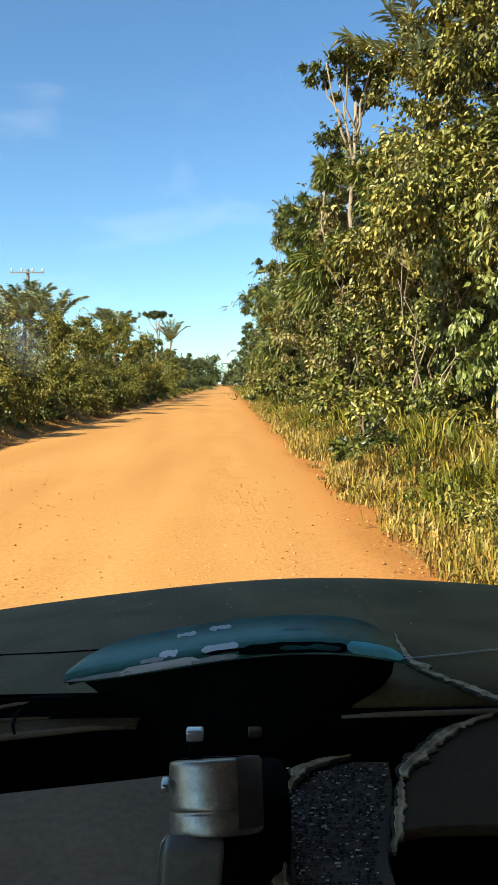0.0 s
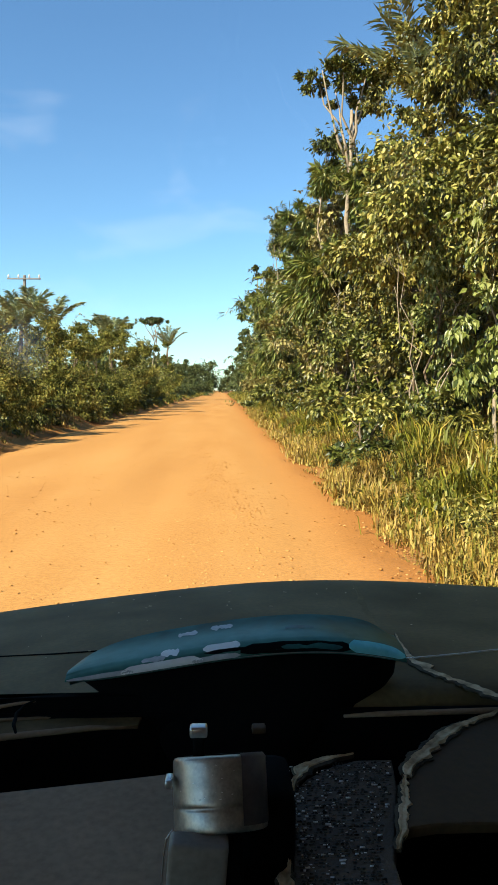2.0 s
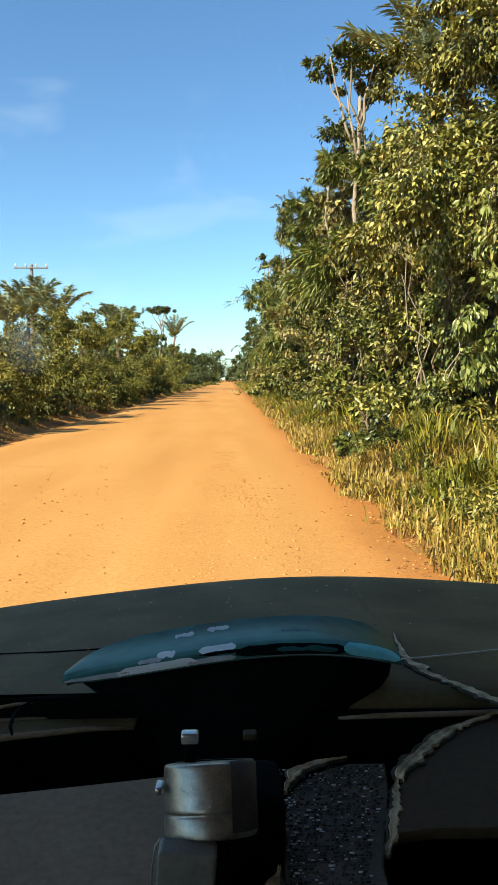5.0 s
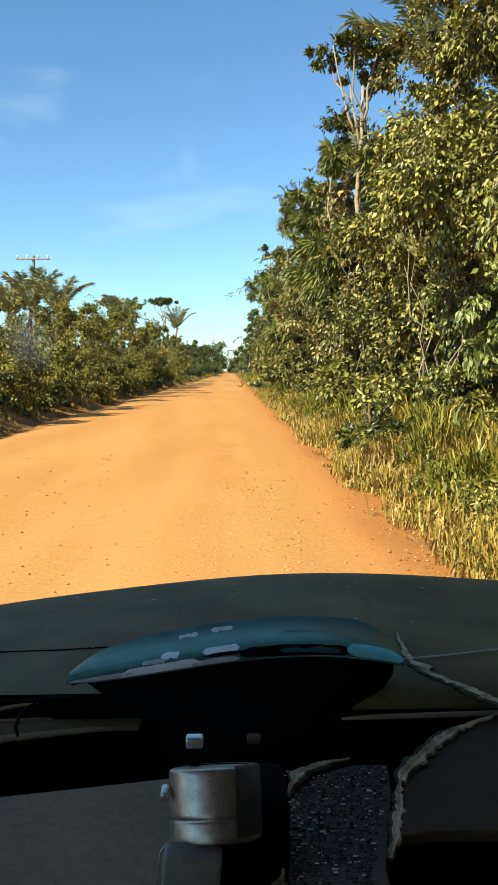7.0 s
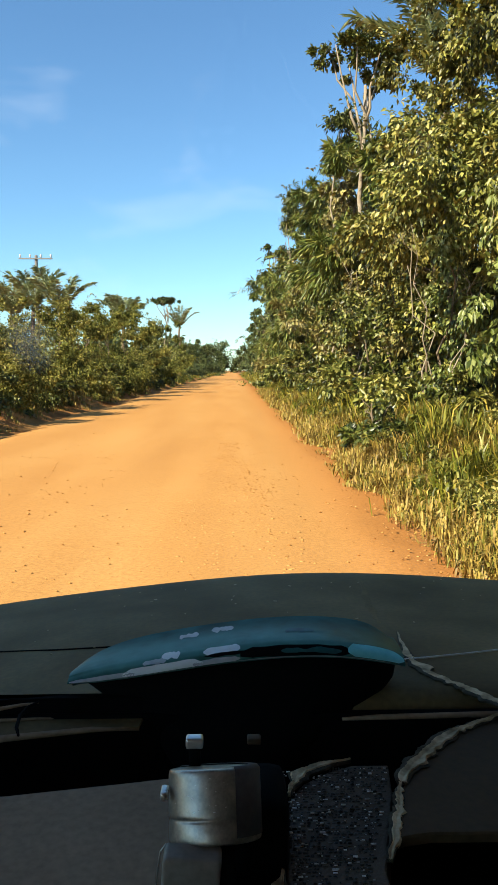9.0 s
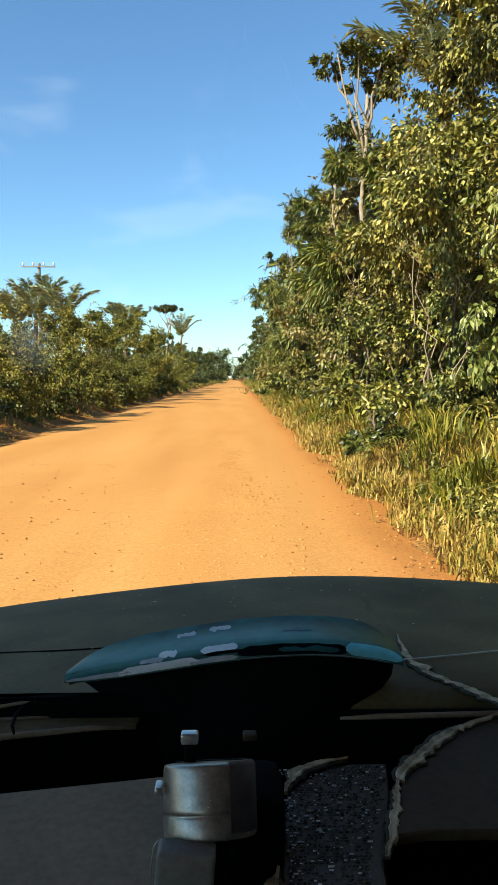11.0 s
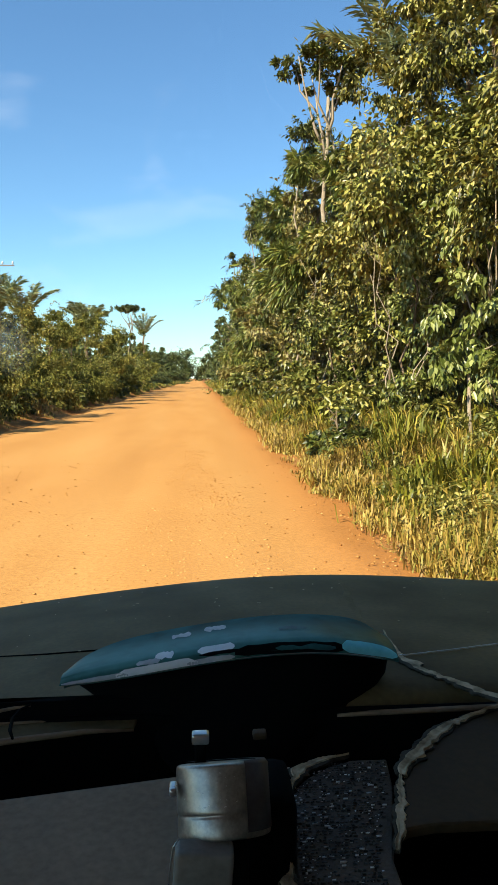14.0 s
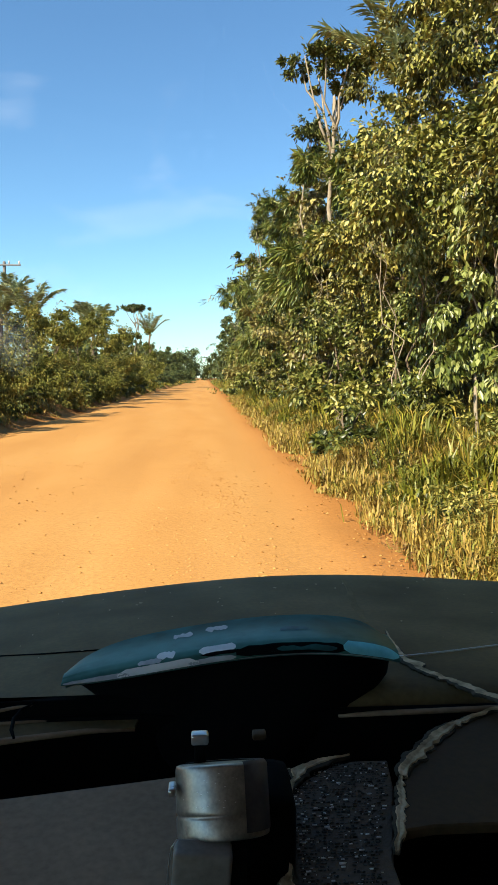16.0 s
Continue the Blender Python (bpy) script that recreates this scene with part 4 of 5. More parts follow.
    def skin(u, v, out=0.0):
        """A point of the cap: u across, v from the rim's lower edge over the top to the far side."""
        k = v * (len(PROFILE) - 1)
        i = min(int(k), len(PROFILE) - 2)
        dy, dz = (PROFILE[i][q] + (PROFILE[i + 1][q] - PROFILE[i][q]) * (k - i) for q in (0, 1))
        full = max(0.05 if u < 0 else 0.45, 1 - abs(u) ** (5 if u < 0 else 14)) ** 0.6
        return Vector((0.0022 + 0.0568 * u, 0.2350 + dy * (full if dy > 0 else 1) - out * max(0, 1 - 3 * v), rim(u) + dz * (0.25 + 0.75 * full) + out))

    us = [-1 + 2 * i / 60 for i in range(61)]
    bm = bmesh.new()
    rows = [[bm.verts.new(skin(u, v / 33)) for u in us] for v in range(34)]
    for a, b in zip(rows, rows[1:]):
        for i in range(60):
            bm.faces.new((a[i], a[i + 1], b[i + 1], b[i]))
    cup = own("suction_cup", bm, CUP_BLACK, "wide glossy black suction cup")
    bm = bmesh.new()
    rings = []
    for z, drop, left, right, front, deep in ((1.2, 0.0, -0.0552, 0.0570, 0.2350, 0.010), (1.1520, 0.0022, -0.0545, 0.0575, 0.2345, 0.012), (1.1470, 0.0050, -0.0525, 0.0570, 0.2335, 0.014), (1.1425, 0.0085, -0.0480, 0.0540, 0.2325, 0.016), (1.1370, 0.0120, -0.0390, 0.0460, 0.2310, 0.016),
                                              (1.1270, 0.02, -0.027, 0.028, 0.2260, 0.016), (1.115, 0.03, -0.013, 0.022, 0.215, 0.017), (1.100, 0.04, -0.005, 0.017, 0.190, 0.014)):
        across = [(math.copysign(abs(math.cos(a)) ** 0.55, math.cos(a)), math.sin(a)) for a in (2 * math.pi * i / 48 for i in range(48))]
        rings.append([bm.verts.new(((left + right) / 2 + 0.0012 + (right - left) / 2 * c, front + deep - deep * k, min(z, rim(c) - drop))) for c, k in across])
    for a, b in zip(rings, rings[1:]):
        for i in range(48):
            bm.faces.new((a[i], a[(i + 1) % 48], b[(i + 1) % 48], b[i]))
    bm.faces.new(rings[0])
    bm.faces.new(rings[-1][::-1])
    bmesh.ops.recalc_face_normals(bm, faces=bm.faces)
    own("cup_body", bm, MATT_BLACK, "matt black body under the suction cup", cup)

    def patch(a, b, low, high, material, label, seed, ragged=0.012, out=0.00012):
        """A thin film on the cap with uneven edges, coloured as a painted reflection."""
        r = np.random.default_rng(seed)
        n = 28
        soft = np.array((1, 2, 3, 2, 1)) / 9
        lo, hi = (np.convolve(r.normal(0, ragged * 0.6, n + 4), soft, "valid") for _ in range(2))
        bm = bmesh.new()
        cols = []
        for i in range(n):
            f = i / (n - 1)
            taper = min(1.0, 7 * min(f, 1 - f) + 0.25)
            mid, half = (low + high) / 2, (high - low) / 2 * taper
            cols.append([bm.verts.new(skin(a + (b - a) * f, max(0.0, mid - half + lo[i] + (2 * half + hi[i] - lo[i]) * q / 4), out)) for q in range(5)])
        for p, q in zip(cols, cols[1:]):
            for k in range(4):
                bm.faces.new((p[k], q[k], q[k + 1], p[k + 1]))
        own("reflection_mark", bm, material, label, cup)

    # rim highlights, glints and mirrored sky and trees, painted as coloured films
    patch(-0.99, -0.60, 0.06, 0.20, RIM_SHEEN, "grey rim sheen painted on the cup", 1, 0.02)
    patch(-0.68, -0.20, 0.05, 0.24, SCUFF_GLINT, "pale rim highlight painted on the cup", 2, 0.012)
    patch(-0.26, 0.02, 0.08, 0.20, RIM_SHEEN, "grey rim sheen painted on the cup", 3, 0.02)
    patch(-0.02, 0.99, 0.045, 0.085, RIM_SHEEN, "thin painted sheen along the rim", 4, 0.008)
    patch(-0.20, 0.02, 0.26, 0.39, SCUFF_GLINT, "pale painted glint on the cup", 5, 0.012)
    patch(-0.45, -0.34, 0.30, 0.42, SCUFF_GLINT, "pale painted glint on the cup", 6, 0.03)
    patch(-0.56, -0.42, 0.26, 0.33, RIM_SHEEN, "dull painted glint on the cup", 7, 0.03)
    patch(-0.36, -0.24, 0.60, 0.66, RIM_SHEEN, "dull painted glint on the cup", 8, 0.02)
    patch(-0.16, -0.02, 0.62, 0.70, RIM_SHEEN, "dull painted glint on the cup", 9, 0.03)
    patch(0.02, 0.70, 0.11, 0.30, MATT_BLACK, "dark strip painted as reflection on the cup", 10, 0.03)
    patch(0.26, 0.62, 0.16, 0.24, TEAL_DARK, "dark teal painted reflection on the cup", 11, 0.04, 0.0002)
    patch(-0.20, 0.30, 0.22, 0.27, MATT_BLACK, "dark strip painted as reflection on the cup", 12, 0.02, 0.0002)
    patch(0.66, 0.995, 0.10, 0.34, TEAL, "teal painted reflection on the cup", 13, 0.012, 0.0002)
    patch(0.30, 0.48, 0.52, 0.57, TEAL_DARK, "dark teal painted reflection on the cup", 14, 0.02)


make_car()
make_clamp()

# ---- forest edge on the near side of the road ----
WALL = "trees of the forest edge"
for i, (x, y, h, r, mat, n, kind) in enumerate([
        (5.6, 7.2, 9.5, 2.5, LEAF_OLIVE, 46000, 0), (5.2, 10.4, 8.8, 2.3, LEAF_YELLOW, 44000, 0), (5.4, 13.8, 9.0, 2.4, LEAF_OLIVE, 40000, 0),
        (4.9, 17.4, 7.9, 2.3, LEAF_GREEN, 34000, 0), (4.9, 21.5, 8.4, 2.5, LEAF_OLIVE, 30000, 0), (4.8, 26.5, 9.0, 2.8, LEAF_BROWN, 26000, 0),
        (4.9, 32.5, 9.4, 3.1, LEAF_OLIVE, 24000, 0), (5.1, 39.5, 10.0, 3.4, LEAF_GREEN, 22000, 0), (5.7, 48, 10.6, 3.8, LEAF_DARK, 13000, 0),
        (5.8, 58, 11.6, 3.5, LEAF_GREEN, 16000, 0), (5.2, 70, 13.6, 3.0, LEAF_DARK, 14000, 0), (5.6, 83, 15.2, 3.2, LEAF_FAR, 15000, 0),
        (6.0, 100, 13.0, 4.4, LEAF_FAR, 10000, 0), (6.4, 122, 13.0, 4.8, LEAF_FAR, 9000, 0), (6.8, 150, 13.5, 5.2, LEAF_FAR, 8000, 0), (7.2, 185, 14.0, 5.6, LEAF_FAR, 8000, 0), (7.6, 230, 14.5, 6.0, LEAF_FAR, 8000, 0)]):
    size = 0.074 + 0.0030 * y
    n = int(n * 1.45) if y < 24 else n
    plant("forest_tree", "leafy tropical tree hung with vines at the road edge", "tree", WALL, (x - 0.45, y, float(rise(np.array(x), np.array(y)))), h, r,
          (size, size * 0.44) if i not in (4, 6, 7) else (0.36, 0.045), mat if i not in (4, 6, 7) else LEAF_FEATHER, n if i not in (4, 6, 7) else 44000, 100 + i, 0.16, limbs=5, sprays=16, clump=0.24, fill=0.24, low=(0.10, 0.36, 0.10, 0.10, 0.30)[i] if i < 5 else 0.10)
# backing trees added to darken the gaps; forest shade is put into their leaves
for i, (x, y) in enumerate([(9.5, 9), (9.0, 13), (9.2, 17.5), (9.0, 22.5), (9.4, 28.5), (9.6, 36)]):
    plant("forest_tree", "backing tree with leaves darkened for forest shade", "tree", "trees deeper in the forest", (x, y, 0.28), 7.5, 3.0, (0.30, 0.14), LEAF_SHADED, 7000, 150 + i, 0.15, limbs=4, sprays=0, low=0.04)

# vines that hang in curtains from the trees at the edge
for i, (x, y, h, mat) in enumerate([(4.15, 8.3, 5.6, LEAF_BROWN), (3.65, 12.4, 4.6, LEAF_PALE), (3.55, 15.4, 5.4, LEAF_BROWN), (3.3, 19.6, 4.2, LEAF_BROWN), (3.2, 25.0, 5.2, LEAF_BROWN), (4.5, 6.1, 6.6, LEAF_GREEN)]):
    rng = np.random.default_rng(800 + i)
    blobs = []
    for k in range(9):
        z = h * (0.22 + 0.75 * k / 8)
        blobs.append((rng.normal(0, 0.28), rng.normal(0, 0.45), z, 0.30 + 0.16 * rng.random(), 0.45, h * 0.11))
    plant("hanging_vine", "browned vine hanging in a curtain from the forest trees" if mat is LEAF_BROWN else "green vine hanging in a curtain from the forest trees", "vine", "vines at the forest edge",
          (x, y, float(rise(np.array(x), np.array(y)))), h, 0.8, (0.075 + 0.0028 * y, 0.034 + 0.0012 * y), mat, 4200, 810 + i, 0.03, blobs, limbs=2, sprays=10, hang=0.95, clump=0.5, fill=0.2)

# undergrowth in front of the trunks
for i, (x, y, h, r, mat, n) in enumerate([
        (3.8, 8.4, 1.5, 0.8, LEAF_GREEN, 5000), (3.7, 11.4, 1.2, 0.7, LEAF_OLIVE, 4000), (3.5, 13.2, 2.6, 1.1, LEAF_YELLOW, 7000),
        (3.3, 16.0, 2.2, 1.1, LEAF_GREEN, 6500), (3.2, 19.2, 2.7, 1.2, LEAF_OLIVE, 6500), (3.1, 22.8, 2.4, 1.2, LEAF_DARK, 6000),
        (3.1, 27.0, 2.8, 1.4, LEAF_OLIVE, 6000), (3.2, 32, 2.6, 1.5, LEAF_GREEN, 6000), (3.3, 38, 3.0, 1.7, LEAF_BROWN, 5500), (3.4, 46, 3.2, 1.9, LEAF_GREEN, 5000), (3.8, 56, 3.4, 2.2, LEAF_OLIVE, 5000), (2.15, 10.6, 0.9, 0.5, LEAF_DARK, 2600), (2.35, 15.2, 1.0, 0.55, LEAF_OLIVE, 2600)]):
    size = 0.085 + 0.003 * y
    plant("roadside_shrub", "dense leafy shrub in tall grass at the forest edge", "shrub", "shrubs of the forest edge", (x, y, float(rise(np.array(x), np.array(y)))), h, r,
          (size, size * 0.45), mat, n, 200 + i, 0.035, limbs=3, sprays=10, low=0.02)

for i, (x, y, h) in enumerate([(5.9, 2.6, 9.0), (6.0, -2.6, 9.2), (6.2, -8.0, 8.6)]):
    plant("forest_tree", "leafy tropical tree hung with vines at the road edge", "tree", WALL, (x, y, 0.28), h, 2.6, (0.24, 0.11), LEAF_OLIVE, 6000, 170 + i, 0.16, limbs=4, sprays=8, low=0.10)

for i, (x, y, h, r) in enumerate([(3.75, 9.6, 4.4, 0.7), (3.6, 20.5, 5.0, 0.8)]):
    plant("broadleaf_sapling", "young tree with large pale drooping leaves in the verge", "tree", "broad-leaved saplings", (x, y, float(rise(np.array(x), np.array(y)))), h, r,
          (0.14, 0.056), LEAF_PALE, 4600, 260 + i, 0.03, limbs=5, sprays=8, hang=1.3, clump=0.42, low=0.2, bark=DEADWOOD)


def dead_shrub(at, h, seed):
    """Bare pale stems that fork and droop."""
    rng = np.random.default_rng(seed)
    top = thing("dead_shrub", at, "bare pale-stemmed dead shrub against the forest edge", "shrub", "dead shrubs")
    for k in range(5):
        a = 2 * math.pi * k / 5 + rng.uniform(-0.4, 0.4)
        tip = (0.9 * math.cos(a) * rng.uniform(0.5, 1), 0.6 * math.sin(a), h * rng.uniform(0.7, 1.0))
        pts = bent(rng, (0.06 * math.cos(a), 0.06 * math.sin(a), -0.1), tip, 7, 0.06)
        bm = bmesh.new()
        tube(bm, pts, [0.015 - 0.0016 * i for i in range(8)], 6)
        stem = part("stem", bm, DEADWOOD, top)
        for q in range(3):
            start = pts[4 + q]
            end = start + Vector(rng.normal(0, 0.45, 3)) + Vector((0, 0, 0.25))
            bm = bmesh.new()
            tube(bm, bent(rng, start, end, 4, 0.2), [0.006, 0.005, 0.004, 0.003, 0.002], 5)
            part("twig", bm, DEADWOOD, stem)


dead_shrub((3.5, 12.2, 0.28), 3.6, 91)
dead_shrub((3.3, 18.0, 0.28), 4.2, 92)

# ---- thicket on the far side of the road ----
for i, (x, y) in enumerate([(-7.4, 11.0), (-7.6, 6.6), (-7.8, 2.0), (-8.0, -3.0), (-8.0, -8.0)]):
    plant("thicket_bush", "rounded leafy bush on the low red earth bank", "bush", "bushes of the thicket", (x, y, 0.3), 2.7, 1.7, (0.16, 0.075), LEAF_OLIVE, 6000, 380 + i, 0.05, limbs=3, sprays=8, low=0.0)
for i in range(16):
    y = 13.5 + 3.2 * i + (i % 3) * 0.8
    plant("thicket_bush", "low dark bush at the foot of the thicket", "bush", "low bushes of the thicket", (-5.5 - 0.25 * (i % 2), y, 0.12), 1.1 + 0.25 * (i % 3), 0.75, (0.055 + 0.0022 * y, 0.025 + 0.0010 * y),
          (LEAF_DARK, LEAF_DARK, LEAF_GREEN)[i % 3], 4500, 350 + i, 0.025, limbs=2, sprays=6, low=0.0)
for i, (x, y, h, r, mat, n) in enumerate([
        (-7.2, 15.5, 2.9, 1.7, LEAF_HEDGE, 9000), (-6.7, 19.0, 2.8, 1.6, LEAF_DUSTY, 9000), (-6.9, 23.0, 3.2, 1.9, LEAF_HEDGE, 9000), (-7.0, 27.5, 3.4, 2.0, LEAF_DUSTY, 9000),
        (-7.0, 32.5, 3.9, 2.1, LEAF_HEDGE, 9000), (-7.2, 38, 4.4, 2.4, LEAF_HEDGE, 9000), (-7.2, 44, 4.3, 2.5, LEAF_DUSTY, 8000), (-7.4, 51, 4.6, 2.7, LEAF_HEDGE, 8000),
        (-7.6, 59, 5.0, 2.9, LEAF_YELLOW, 7000), (-7.9, 69, 5.4, 3.2, LEAF_HEDGE, 7000), (-8.2, 81, 6.0, 3.5, LEAF_HEDGE, 6500), (-8.4, 95, 5.6, 3.6, LEAF_FAR, 6000), (-8.6, 112, 6.2, 3.9, LEAF_FAR, 6000), (-8.8, 134, 6.8, 4.2, LEAF_FAR, 6000), (-9.0, 162, 7.6, 4.5, LEAF_FAR, 6000), (-9.4, 200, 8.6, 5.0, LEAF_FAR, 6000), (-9.8, 250, 9.6, 5.4, LEAF_FAR, 6000),
        (-11.5, 26, 3.6, 2.6, LEAF_YELLOW, 6000), (-12.0, 36, 4.4, 3.0, LEAF_DUSTY, 6000), (-12.5, 47, 5.0, 3.2, LEAF_HEDGE, 6000), (-13, 60, 6.2, 3.8, LEAF_YELLOW, 6000), (-14, 76, 7.2, 4.4, LEAF_FAR, 5000)]):
    size = 0.046 + 0.0021 * y
    h += 0.6 if 25 < y < 72 else 0
    plant("thicket_bush", "rounded leafy bush on the low red earth bank", "bush", "bushes of the thicket", (x + (0.55 if x > -10 else 0), y, float(rise(np.array(x), np.array(y)))), h, r,
          (size, size * 0.45), mat, int(n * (2.1 if y < 60 else 1.2)), 300 + i, 0.05, limbs=3, sprays=14, low=0.0)


def sapling(at, h, lobes, seed):
    """A slender pale stem that stands above its neighbours, with a small ragged crown."""
    rng = np.random.default_rng(seed)
    top = thing("sapling", at, "slender pale-stemmed sapling above the forest edge", "tree", "saplings")
    bm = bmesh.new()
    tube(bm, bent(rng, (0, 0, -0.1), (0.1, 0, h), 7, 0.03), [0.045 - 0.004 * i for i in range(8)], 7)
    part("trunk", bm, DEADWOOD, top)
    blobs = [(rng.normal(0, 0.35), rng.normal(0, 0.3), h - 0.50 * i, 0.50, 0.50, 0.42) for i in range(lobes)]
    for b in blobs:
        bm = bmesh.new()
        tube(bm, bent(rng, (0.08, 0, b[2] - 0.5), b[:3], 3), [0.02, 0.016, 0.012, 0.006], 5)
        part("limb", bm, DEADWOOD, top)
    piece("crown", crown_mesh(rng, blobs, 1100 * lobes, 0.15, 0.06, LEAF_GREEN, 0.5, 0.5, 8, 0.5), top)


sapling((3.4, 24.5, 0.3), 8.9, 3, 72)
sapling((3.2, 42.0, 0.3), 10.8, 4, 73)


def umbrella_tree(at, h, r, seed, thick=0.05, leaf=0.22, material=None, count=4200):
    rng = np.random.default_rng(seed)
    top = thing("umbrella_tree", at, "tall bare-stemmed tree with a flat umbrella crown", "tree", "umbrella trees")
    bm = bmesh.new()
    tube(bm, bent(rng, (0, 0, -0.1), (0.2, 0, h * 0.9), 6, 0.03), [0.10 - 0.009 * i for i in range(7)])
    part("trunk", bm, DEADWOOD, top)
    blobs = []
    for i in range(7):
        a = 2 * math.pi * i / 7
        q = (0.62 * r * math.cos(a), 0.62 * r * math.sin(a), h * 0.97 + rng.uniform(-1.2, 0.8) * thick * r)
        k = rng.uniform(0.32, 0.52) * r
        blobs.append((*q, k, k, thick * r))
        bm = bmesh.new()
        tube(bm, bent(rng, (0.15, 0, h * (0.66 + 0.02 * i)), q, 4, 0.06), [0.045, 0.038, 0.03, 0.022, 0.014], 6)
        part("limb", bm, DEADWOOD, top)
    blobs.append((0.1, 0, h, 0.5 * r, 0.5 * r, 1.3 * thick * r))
    piece("crown", crown_mesh(rng, blobs, count, leaf, leaf * 0.5, material or LEAF_FAR, 0.26, 0.0, 4, 0.3), top)


umbrella_tree((-8.0, 84, 0.2), 9.3, 1.8, 41)
umbrella_tree((-12.4, 80, 0.2), 8.6, 2.4, 42, 0.16)
umbrella_tree((3.5, 21.0, 0.3), 9.9, 1.25, 43, 0.30, 0.13, LEAF_GREEN, 6500)


def palm(at, h, seed, fronds=15, span=2.6, lowest=0.75):
    """A feather palm: ringed stem, and arching fronds with hanging leaflets."""
    rng = np.random.default_rng(seed)
    top = thing("palm", at, "feather palm with arching grey-green fronds above the thicket", "palm", "palms")
    bm = bmesh.new()
    tube(bm, bent(rng, (0, 0, -0.1), (0, 0, h), 7, 0.02), [0.17 - 0.008 * i + 0.01 * (i % 2) for i in range(8)], 10)
    part("trunk", bm, BARK, top)
    for k in range(fronds):
        a = 2 * math.pi * k / fronds + rng.uniform(-0.2, 0.2)
        up = rng.uniform(lowest, 1.52)
        s = np.linspace(0, 1, 15)
        L = span * rng.uniform(0.8, 1.1)
        out = s * L * math.cos(up * 0.8)
        zz = h + s * L * math.sin(up) - 0.45 * L * s ** 3.2 * (0.30 + 0.40 * (1.45 - up))
        spine = np.stack([out * math.cos(a), out * math.sin(a), zz], -1)
        side = np.array((-math.sin(a), math.cos(a), 0))
        base = np.repeat(spine[2:], 10, 0) + np.repeat(np.gradient(spine, axis=0)[2:], 10, 0) * rng.uniform(-0.5, 0.5, (130, 1)) + rng.normal(0, 0.01, (130, 3))
        sg = np.tile([1, -1], 65)[:, None]
        fwd = unit(np.gradient(spine, axis=0))
        way = unit(side * sg * 0.8 + np.repeat(fwd[2:], 10, 0) * 0.8 + (0, 0, -0.12) + rng.normal(0, 0.10, (130, 3)))
        v, f = leaf_arrays(rng, base, way, 0.52, 0.055, 0.25, False)
        fr = piece("frond", flat_mesh("frond", v, f, LEAF_PALM), top)
        bm = bmesh.new()
        tube(bm, spine[::2], [0.03 * (1 - 0.11 * i) for i in range(8)], 5)
        part("rib", bm, LEAF_PALM, fr)


for i, (x, y, h, sp) in enumerate([(-12.6, 46, 4.7, 3.0), (-10.7, 45, 4.5, 2.8), (-14.6, 48, 4.6, 3.0), (-9.4, 62, 5.2, 2.8), (-6.9, 92, 6.4, 3.0), (-16.4, 55, 5.0, 3.0)]):
    palm((x, y, 0.25), h, 500 + i, 12, sp, 0.9)
palm((5.2, 18.5, 0.3), 8.0, 520, 13, 2.9, 0.9)


def power_pole(at, h):
    pole = thing("power_pole", at, "slim grey power pole with a crossarm behind the thicket", "power pole")
    bm = lathe(bmesh.new(), [(0.15, -0.2), (0.13, 2), (0.10, h - 0.1), (0.085, h)], 16)
    part("shaft", bm, CONCRETE, pole)
    bm = box(bmesh.new(), (2.2, 0.09, 0.085), Matrix.Translation((0, -0.14, h - 0.25)), 0.015)
    part("crossarm", bm, CONCRETE, pole)
    for x in (-1.0, -0.35, 0.35, 1.0):
        bm = lathe(bmesh.new(), [(0.02, 0), (0.07, 0.03), (0.05, 0.09), (0.07, 0.14), (0.03, 0.22)], 12, Matrix.Translation((x, -0.14, h - 0.19)))
        part("insulator", bm, PORCELAIN, pole)


power_pole((-13.0, 48.5, 0.2), 8.6)


def far_woods():
    """The wood that closes the view, beyond counting."""
    rng = np.random.default_rng(77)
    blobs = []
    for k in range(150):
        y = rng.uniform(130, 330)
        x = rng.uniform(-85, 30) * (y / 220)
        if abs(x + 1.6) < 13:
            x += 17 if x > -1.6 else -17
        h = rng.uniform(5, 11)
        r = rng.uniform(4, 7)
        blobs.append((x, y, h * 0.45, r, r, h * 0.62))
    for k in range(40):
        blobs.append((rng.uniform(-42, 36), rng.uniform(345, 400), 4.0, 7, 7, rng.uniform(8, 14)))
    me = crown_mesh(rng, blobs, 60000, 1.15, 0.75, LEAF_FAR, 0.3, 0.2, 0, full=False)
    tagged(new("distant_woods", me), "hazy green woods along the horizon", "woods", kind="stuff")


far_woods()

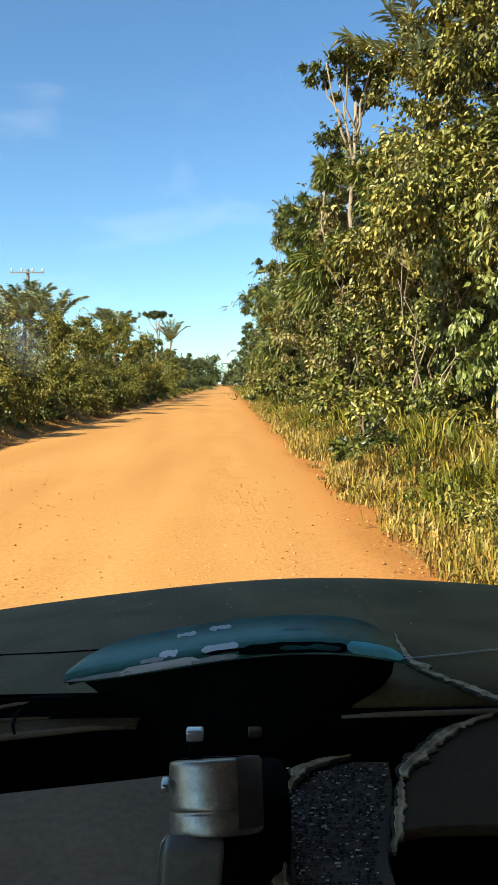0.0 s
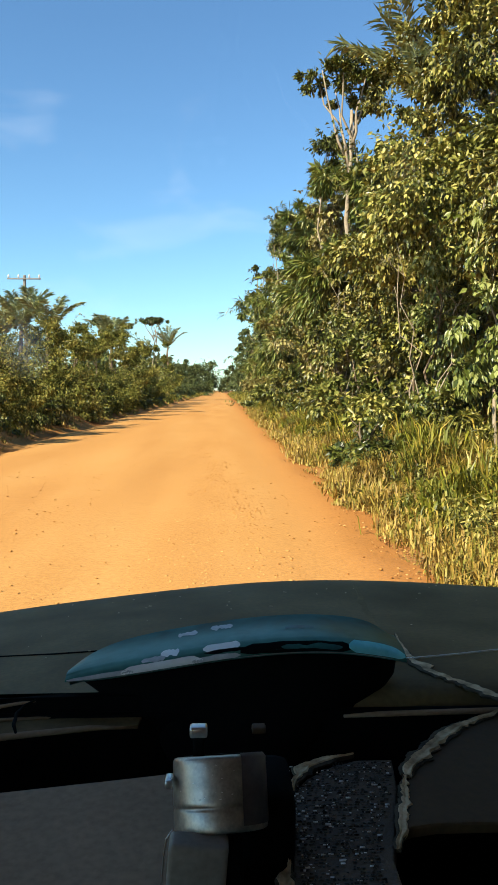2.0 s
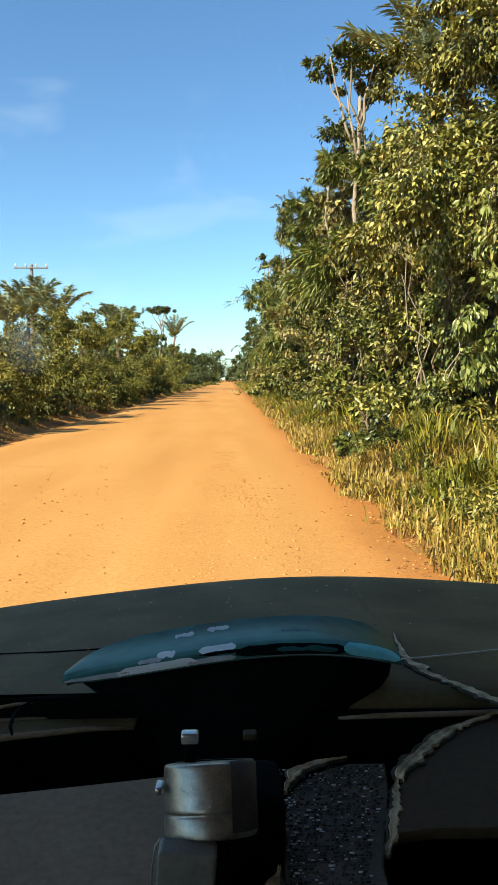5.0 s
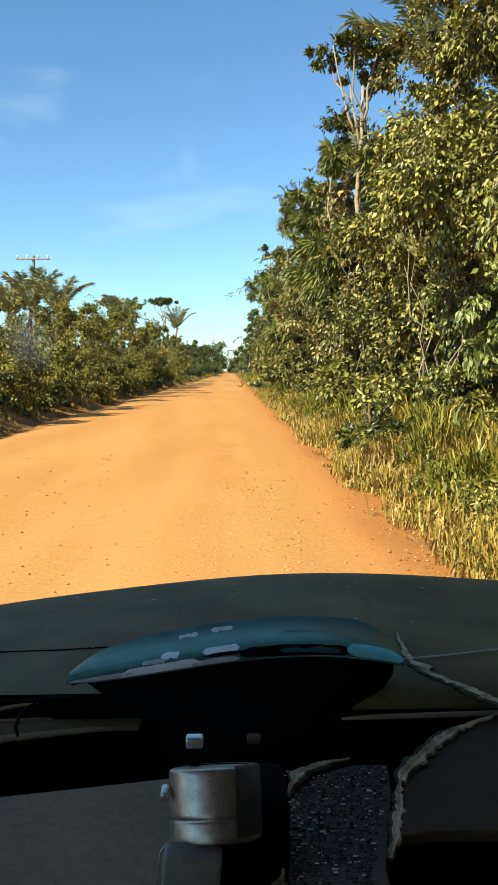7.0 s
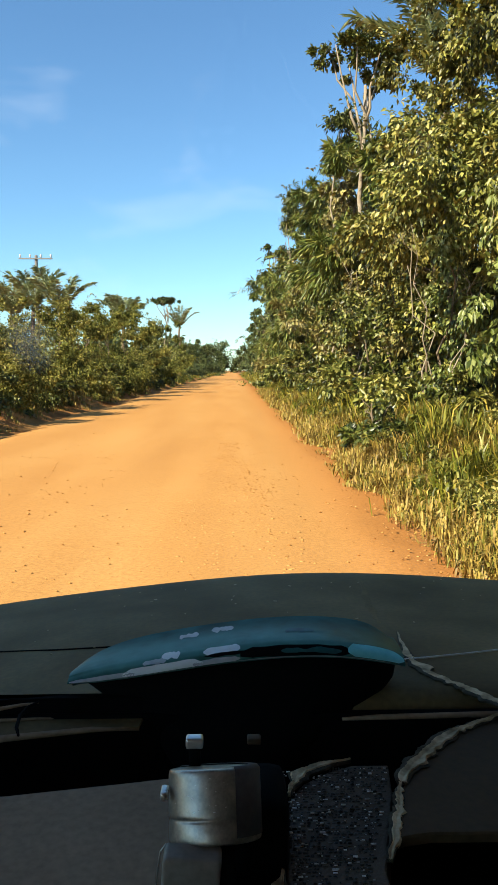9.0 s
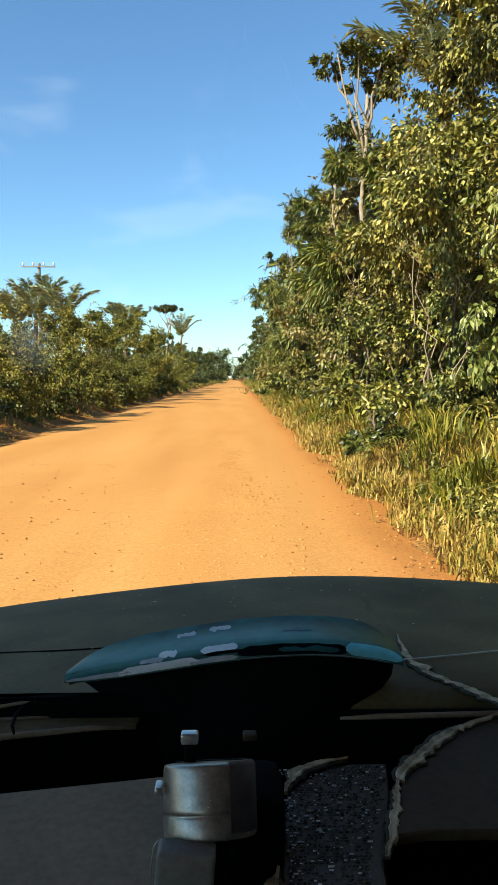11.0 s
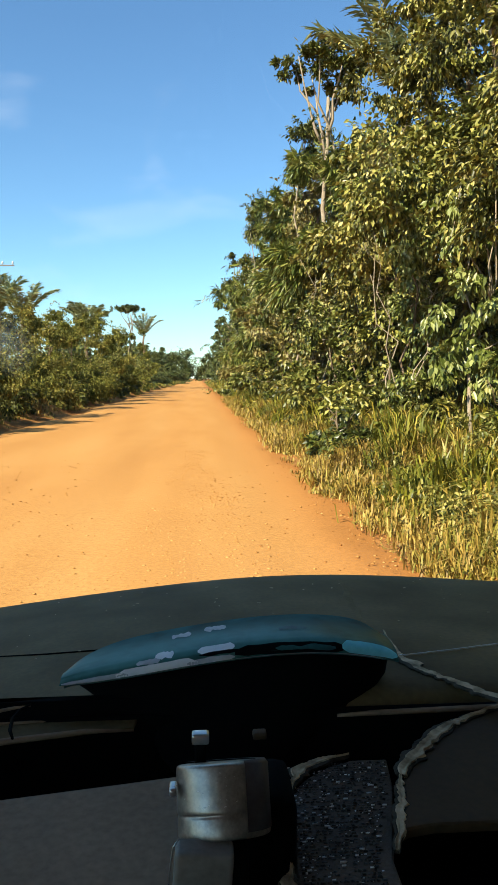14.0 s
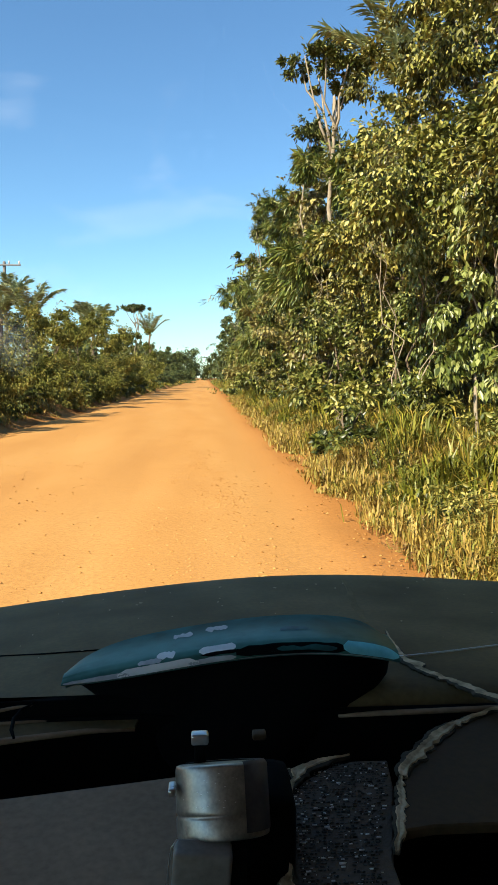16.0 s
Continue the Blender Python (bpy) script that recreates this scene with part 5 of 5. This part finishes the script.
# ---- grasses ----
grass("dry_grass", "dry straw-coloured grass along the road margin", GRASS_DRY, 44000, (1.46, 3.5), (3.6, 40), 0.60, 0.011, 61, 0.9, 1.6)
grass("tall_grass", "tall green grass between road and forest", GRASS_GREEN, 42000, (1.78, 4.6), (4.0, 48), 0.88, 0.017, 62, 1.05, 1.6, 9, -0.05)
grass("fringe_grass", "dry grass leaning over the crumbling road edge", GRASS_DRY, 7000, (1.27, 1.80), (7.5, 44), 0.55, 0.012, 73, 1.0, 1.5, 8, 0.0)
grass("straw_litter", "flattened dead straw lying on the verge", GRASS_DRY, 14000, (1.42, 3.3), (3.6, 30), 0.22, 0.014, 65, 2.2, 1.5, 7, -0.3)
grass("bank_grass", "sparse grass on the low earth bank", GRASS_GREEN, 12000, (-5.2, -7.5), (12, 60), 0.6, 0.016, 63, 0.6, 1.4)
grass("bank_straw", "dry stalks along the far road margin", GRASS_DRY, 7000, (-4.75, -6.0), (12, 60), 0.35, 0.014, 64, 0.8, 1.4)

grass("far_verge_grass", "tall green grass along the distant road edge", GRASS_GREEN, 16000, (1.62, 5.2), (40, 230), 0.8, 0.017, 71, 0.9, 1.5, 9, -0.3)
grass("far_bank_grass", "sparse grass along the distant bank", GRASS_GREEN, 9000, (-4.7, -7.5), (55, 230), 0.6, 0.017, 72, 0.7, 1.5, 9, -0.3)


def weeds():
    """Low broad-leaved weeds scattered through the verge."""
    rng = np.random.default_rng(90)
    blobs = []
    for _ in range(190):
        y = 4.2 + 30 * rng.random() ** 1.5
        x = rng.uniform(1.85, 3.8)
        r = rng.uniform(0.12, 0.36) * (0.7 + 0.2 * (x - 1.85))
        blobs.append((x, y, float(rise(np.array(x), np.array(y))) + r * 0.7, r, r, r * 0.9))
    me = crown_mesh(rng, blobs, 26000, 0.060, 0.028, LEAF_OLIVE, 0.4, 0.3, 0)
    tagged(new("verge_weeds", me), "low broad-leaved weeds among the verge grass", "weeds", kind="stuff")


weeds()
grass("verge_grass", "straw and green grass beside the parked car", GRASS_GREEN, 9000, (1.68, 4.6), (-9, 4.0), 0.7, 0.014, 67, 0.8, 1.0)
grass("verge_straw", "dry straw grass beside the parked car", GRASS_DRY, 6000, (1.53, 3.5), (-9, 3.6), 0.45, 0.014, 68, 0.9, 1.0)
grass("bank_grass", "sparse grass on the low earth bank", GRASS_GREEN, 6000, (-4.9, -7.5), (-9, 12), 0.5, 0.016, 69, 0.7, 1.0)
